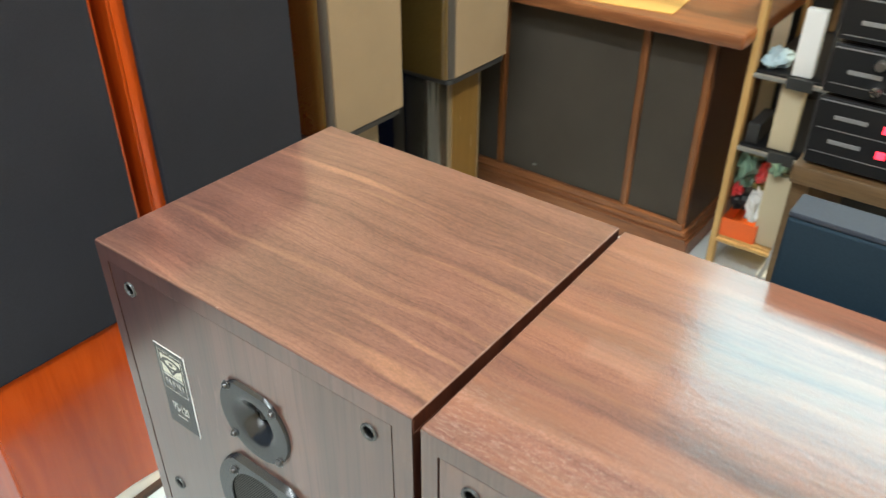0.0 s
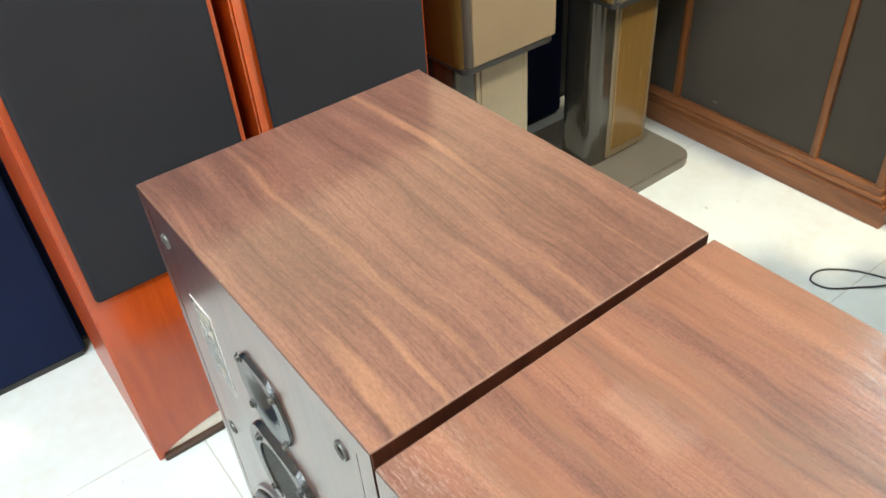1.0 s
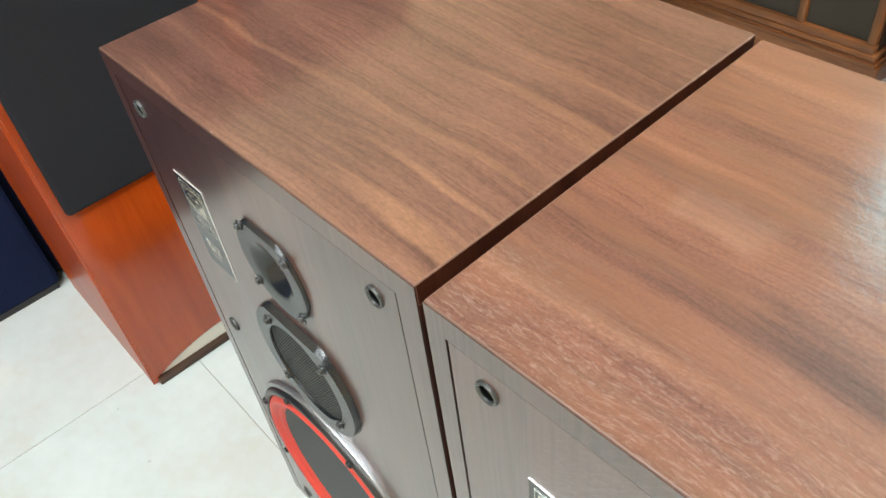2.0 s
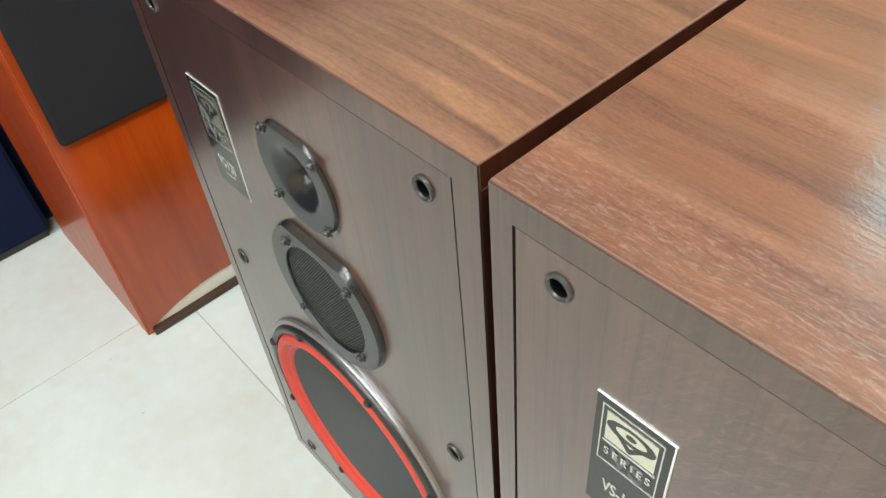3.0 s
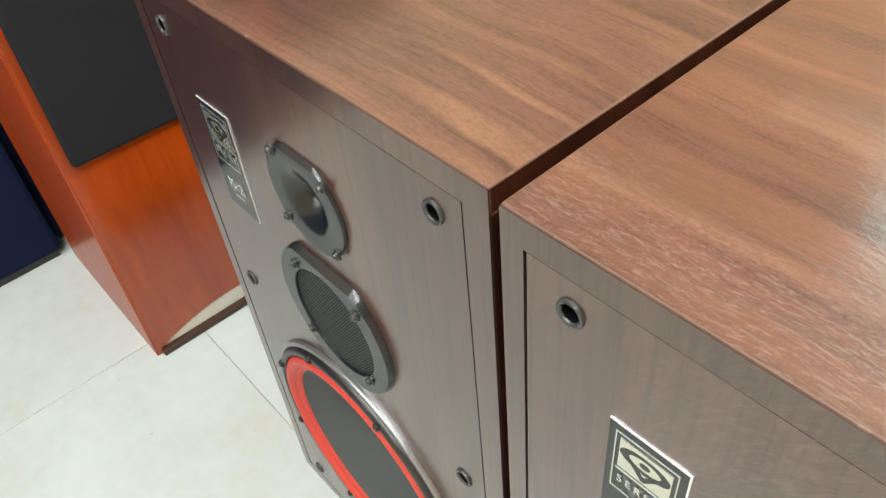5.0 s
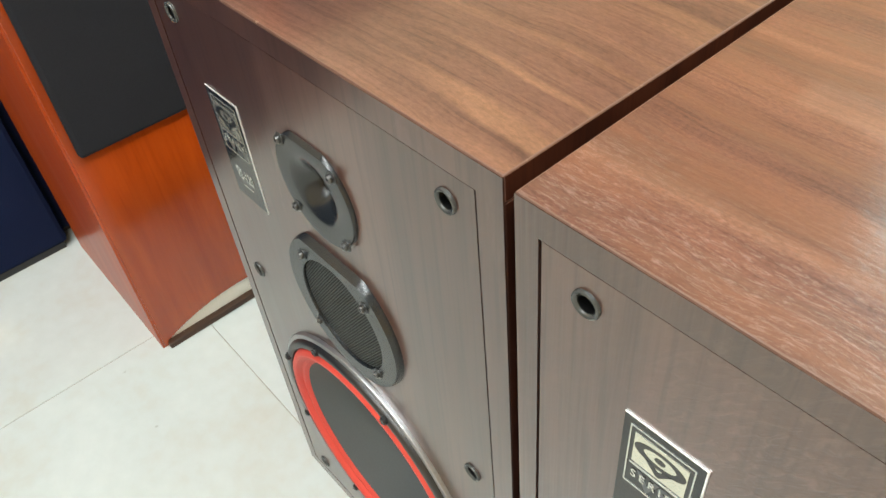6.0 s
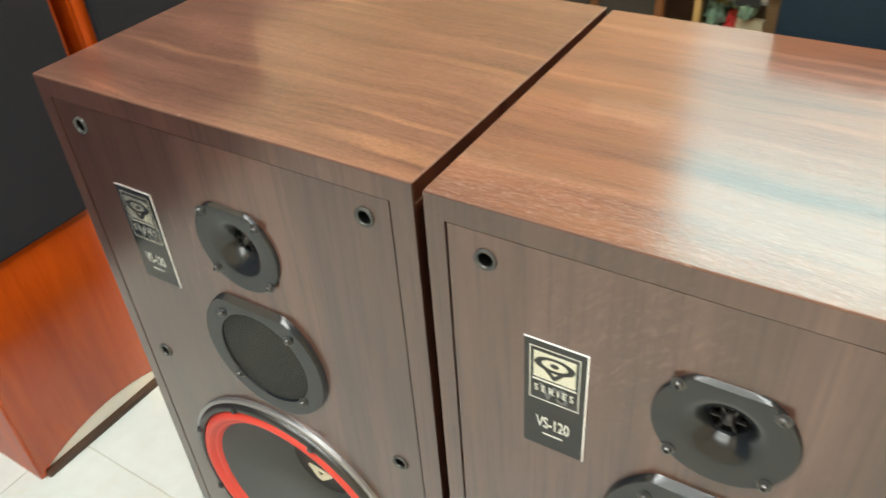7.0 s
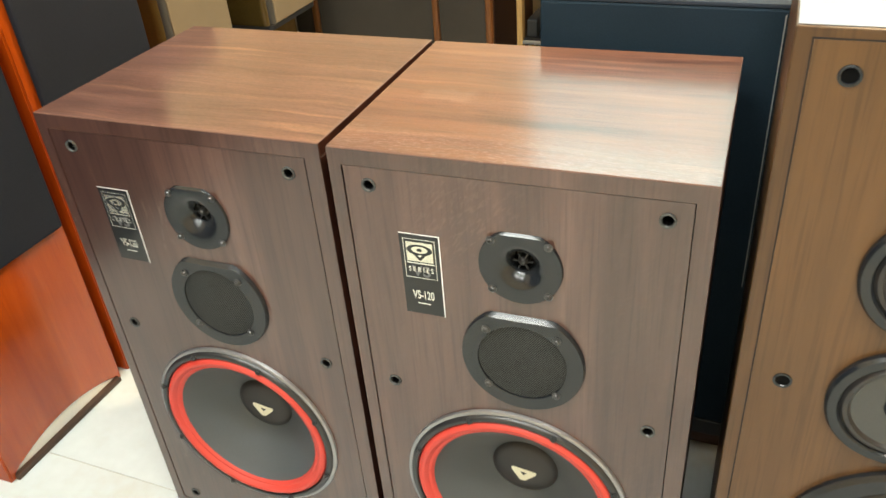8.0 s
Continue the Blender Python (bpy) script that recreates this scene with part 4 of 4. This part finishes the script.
place(soft_lump("plastic_bag", pose(-0.432, 1.925, 0.158), 0.022, 0.035, 0.05, M_WHITE, "crumpled white plastic bag on an orange tray", "bag", 17))
place(soft_lump("red_pouch", pose(-0.436, 1.945, 0.262), 0.016, 0.03, 0.028, M_REDPL, "small red plastic pouch", "pouch", 23))
place(soft_lump("plastic_bag", pose(-0.392, 1.905, 0.3165), 0.020, 0.04, 0.034, M_GREEN, "small pale green plastic bag beside the post", "bag", 41))
place(soft_lump("packet", pose(-0.440, 1.965, 0.235), 0.022, 0.03, 0.014, M_YELLOW, "crumpled yellow packet on the bundle", "packet", 51))
place(soft_lump("packet", pose(-0.484, 1.93, 0.215), 0.014, 0.03, 0.020, M_REDPL, "crumpled red packet on the bundle", "packet", 57))
place(soft_lump("plastic_bag", pose(-0.470, 1.95, 0.5662), 0.03, 0.05, 0.022, M_PALEBLUE, "crumpled pale blue plastic bag on a shelf", "bag", 61))
place(soft_lump("packet", pose(-0.462, 1.945, 0.335), 0.030, 0.04, 0.014, M_YELLOW, "crumpled yellow packet on a green bag", "packet", 66))
tr = thing("tray", pose(-0.498, 1.888, 0.1052), "shallow orange plastic tray on the lowest shelf", "tray")
part("floor_panel", box(0, 0.092, 0, 0.2, 0, 0.004), M_ORANGEBOX, tr)
part("wall", slab(rect(0, 0.092, 0.0042, 0.052), 0, 0.003), M_ORANGEBOX, tr)
part("wall", box(0, 0.003, 0.0032, 0.2, 0.0042, 0.052), M_ORANGEBOX, tr)
part("wall", box(0.089, 0.092, 0.0032, 0.2, 0.0042, 0.052), M_ORANGEBOX, tr)
for sx, sz, w, h, mat, lab, dp in ((-0.490, 0.3755, 0.030, 0.05, M_BLACK, "small black box", 0.12), (-0.475, 0.8005, 0.06, 0.06, M_CREAM, "small cream carton", 0.12), (-0.421, 0.5655, 0.046, 0.156, M_WHITE, "flat white carton standing upright", 0.022), (-0.434, 0.3755, 0.056, 0.172, M_CREAM, "flat cream carton standing upright", 0.022), (-0.416, 0.1055, 0.062, 0.205, M_CREAM, "tall flat cream carton standing", 0.022)):
    ct = thing("carton", pose(sx, 1.90, sz), lab + " on a rack shelf", "carton")
    part("body", box(0, w, 0, dp, 0, h, bevel=0.002), mat, ct)
    part("flap", box(0.002, w - 0.002, 0.002, dp * 0.5, h + 0.0002, h + 0.002), mat, ct)


# ------------------------------------------------------------------ blue-black panel behind the pair
nb = thing("display_panel", pose(-0.124, 0.735, 0), "tall blue-black cloth-fronted cabinet standing behind the loudspeakers", "cabinet")
part("board", box(0, 0.375, 0.0, 0.046, 0.095, 0.842, bevel=0.004), M_NAVYBOX, nb, "blue-black cloth front")
part("plinth", box(0.0005, 0.3745, -0.002, 0.0455, 0.062, 0.0948, bevel=0.002), M_BLACK, nb, "dark grey plinth band")
part("bottom_rail", box(0.001, 0.374, 0.0, 0.045, 0.040, 0.0618, bevel=0.002), M_DARKBROWN, nb, "dark brown bottom rail")
part("top_trim", box(0.0005, 0.3745, 0.0005, 0.0455, 0.8422, 0.848, bevel=0.001), M_BOXTOP, nb, "slate grey top edge")
part("edge_trim", box(0.3297, 0.3309, -0.003, -0.0005, 0.40, 0.835), M_GREY, nb, "thin pale edge trim")
part("foot", box(0.004, 0.371, 0.036, 0.045, 0.0, 0.0398, bevel=0.001), M_DARKBROWN, nb, "recessed dark brown foot")


# ------------------------------------------------------------------ table with amplifiers
TX, TY, TZ = -0.245, 1.30, 0.632
tb = thing("equipment_table", pose(TX, TY, 0), "dark oak table carrying stacked amplifiers", "table")
part("tabletop", box(0, 0.75, 0, 0.46, TZ - 0.033, TZ, bevel=0.003), M_SHELFWOOD, tb)
for x in (0.002, 0.718):
    part("side_panel", box(x, x + 0.03, 0.02, 0.44, 0, TZ - 0.0332), M_SHELFWOOD, tb)
part("back_panel", box(0.0325, 0.7175, 0.42, 0.435, 0.0, TZ - 0.0332), M_BLACK, tb)


def amplifier(z, h, label, rows, knobs):
    """A hi-fi unit: rows of pale printed bars and lit buttons, and knobs as (x, z, radius, material)."""
    a = thing("amplifier", pose(TX + 0.014, TY + 0.012, z), label, "amplifier", "stacked amplifiers")
    part("chassis", box(0, 0.43, 0.012, 0.34, 0.008, h, bevel=0.003), M_DARKMETAL, a)
    part("front_panel", box(-0.003, 0.433, 0, 0.0118, 0.007, h - 0.0002, bevel=0.0015), M_DARKMETAL, a)
    part("trim_line", box(0.0, 0.43, -0.0015, -0.0002, h - 0.006, h - 0.004), M_PRINT, a)
    for x in (0.03, 0.37):
        part("foot", box(x, x + 0.03, 0.03, 0.06, 0, 0.0079), M_RUBBER, a)
    for zz in rows:
        part("printed_bar", box(0.026, 0.076, -0.0012, -0.0002, zz - 0.0035, zz + 0.0035, bevel=0.0004), M_PRINT, a, "pale printed bar")
        part("button", box(0.100, 0.114, -0.004, -0.0002, zz - 0.008, zz + 0.004, bevel=0.001), M_LED, a, "lit red button")
        part("panel_line", box(0.004, 0.425, -0.0008, -0.0002, zz - 0.022, zz - 0.021), M_PRINT, a)
    for x, zz, r, mt in knobs:
        part("knob", lathe([(r, 0), (r, 0.012), (r * 0.85, 0.015), (0, 0.015)], pose(x, -0.0002, zz), 20), mt, a)
    return a


amplifier(TZ, 0.122, "black double cassette deck with red lit buttons", (0.050, 0.092), ())
amplifier(TZ + 0.1225, 0.085, "black amplifier with silver knobs and a dim display", (0.045,), ((0.073, 0.026, 0.008, M_STEEL), (0.070, 0.066, 0.008, M_STEEL), (0.160, 0.040, 0.009, M_STEEL), (0.26, 0.04, 0.02, M_BLACK)))
amplifier(TZ + 0.208, 0.075, "black receiver with small knobs", (0.036,), ((0.130, 0.030, 0.008, M_STEEL), (0.165, 0.030, 0.008, M_BLACK)))

# black block added at the back wall to keep the view behind the rack dark
du = thing("tall_cabinet", pose(-0.56, 2.36, 0), "plain black block added against the back wall to darken the view", "cabinet")
part("body", box(0, 1.1, 0, 0.36, 0.03, 1.30, bevel=0.004), M_BLACK, du)
part("plinth", box(0.02, 1.08, 0.02, 0.34, 0.0, 0.0295), M_GROOVE, du)


# ------------------------------------------------------------------ honey walnut loudspeaker
def honey_speaker():
    w, d, h = 0.46, 0.36, 0.942
    sp = thing("floor_speaker", pose(0.2095, 0.365, 0), "honey walnut floor loudspeaker with grey drivers", "loudspeaker")
    part("body", box(0, w, 0.0, d, 0, h - 0.0012, bevel=0.002), M_GOLDWOOD, sp)
    # the window's reflection on the glossy top is painted as a pale colour
    part("top_panel", box(0.002, w - 0.002, 0.003, d - 0.002, h - 0.001, h, bevel=0.0004), M_TOP_SHEEN, sp, "glossy top panel, coloured pale for the window reflection")
    fr_ = 0.0150
    part("groove", slab(rect(fr_, w - fr_, 0.02, h - 0.0105), -0.0008, 0.0, holes=[rect(fr_ + 0.0014, w - fr_ - 0.0014, 0.0214, h - 0.0119)]), M_GROOVE, sp)
    part("baffle", box(fr_ + 0.0015, w - fr_ - 0.0015, -0.0014, -0.0001, 0.0215, h - 0.0120), M_GOLDWOOD, sp, "honey walnut baffle")
    for x, z_ in ((0.0505, 0.899), (0.4095, 0.899), (0.0490, 0.541), (0.4095, 0.541)):
        g = part("grommet", lathe([(0.0104, 0.001), (0.0104, 0.0024), (0.0094, 0.0030), (0.0078, 0.0028), (0.0070, 0.0016)], pose(x, 0, z_), 24), M_FRAME, sp)
        part("socket", lathe([(0.0071, 0.0017), (0, 0.0016)], pose(x, 0, z_), 16), M_HOLE, g)
    for cx, cz, r in ((0.170, 0.700, 0.075), (0.172, 0.532, 0.078), (0.235, 0.287, 0.161)):
        dr = part("driver", lathe([(r, 0.0), (r, 0.008), (r * 0.96, 0.012), (r * 0.84, 0.012), (r * 0.80, 0.008)], pose(cx, 0, cz), 64), M_FRAME, sp, "round dark grey driver")
        part("surround", lathe([(r * 0.80, 0.008), (r * 0.76, 0.0115), (r * 0.70, 0.0115), (r * 0.66, 0.007)], pose(cx, 0, cz), 64), M_RUBBER, dr)
        part("cone", lathe([(r * 0.66, 0.007), (r * 0.45, 0.004), (r * 0.24, 0.002)], pose(cx, 0, cz), 64), M_GROMMET, dr)
        part("dust_cap", lathe([(r * 0.25, 0.002), (r * 0.18, 0.008), (0, 0.011)], pose(cx, 0, cz), 32), M_FRAME, dr)
    return sp


honey_speaker()

# ------------------------------------------------------------------ cables on the floor
cb = [(-0.40, 1.74, 0.004), (-0.47, 1.72, 0.004), (-0.53, 1.69, 0.004), (-0.575, 1.64, 0.004), (-0.57, 1.595, 0.004), (-0.53, 1.60, 0.004), (-0.49, 1.65, 0.004), (-0.45, 1.70, 0.009), (-0.40, 1.82, 0.004), (-0.36, 1.9, 0.004)]
tagged(new("cable", finish("cable", tube(cb, 0.0022), M_BLACK, 60)), "thin black cable looped on the floor", "cable")
cb = [(-0.30, 1.72, 0.005), (-0.35, 1.66, 0.005), (-0.41, 1.66, 0.005), (-0.44, 1.71, 0.005), (-0.40, 1.76, 0.012), (-0.34, 1.72, 0.012), (-0.36, 1.62, 0.005), (-0.30, 1.58, 0.005)]
tagged(new("cable", finish("cable", tube(cb, 0.0032), M_BLACK, 60)), "black power cable coiled on the floor", "cable")
cb = [(-0.335, 1.86, 0.30), (-0.34, 1.84, 0.16), (-0.36, 1.83, 0.05), (-0.39, 1.80, 0.006), (-0.36, 1.74, 0.006), (-0.30, 1.70, 0.006)]
tagged(new("cable", finish("cable", tube(cb, 0.006), M_GREY, 60)), "grey cable hanging down from the rack", "cable")

# ------------------------------------------------------------------ floor with ceramic tiles
fl = structure("floor", box(WX0 - T, WX1 + T, WY0 - T, WY1 + T, -0.12, -0.0015), M_GROUT, "cream ceramic tiled floor with grey joints", "floor")
P, JX, JY = 0.60, -1.103, 0.353
tile_mesh = finish("tile", box(0.0009, P - 0.0009, 0.0009, P - 0.0009, -0.008, 0.0, bevel=0.0007, seg=1), M_TILE, 0)
for i in range(-2, 7):
    for j in range(-6, 4):
        ob = new("tile", tile_mesh)
        ob.parent = fl
        ob.matrix_world = pose(JX + P * i, JY + P * j, 0)
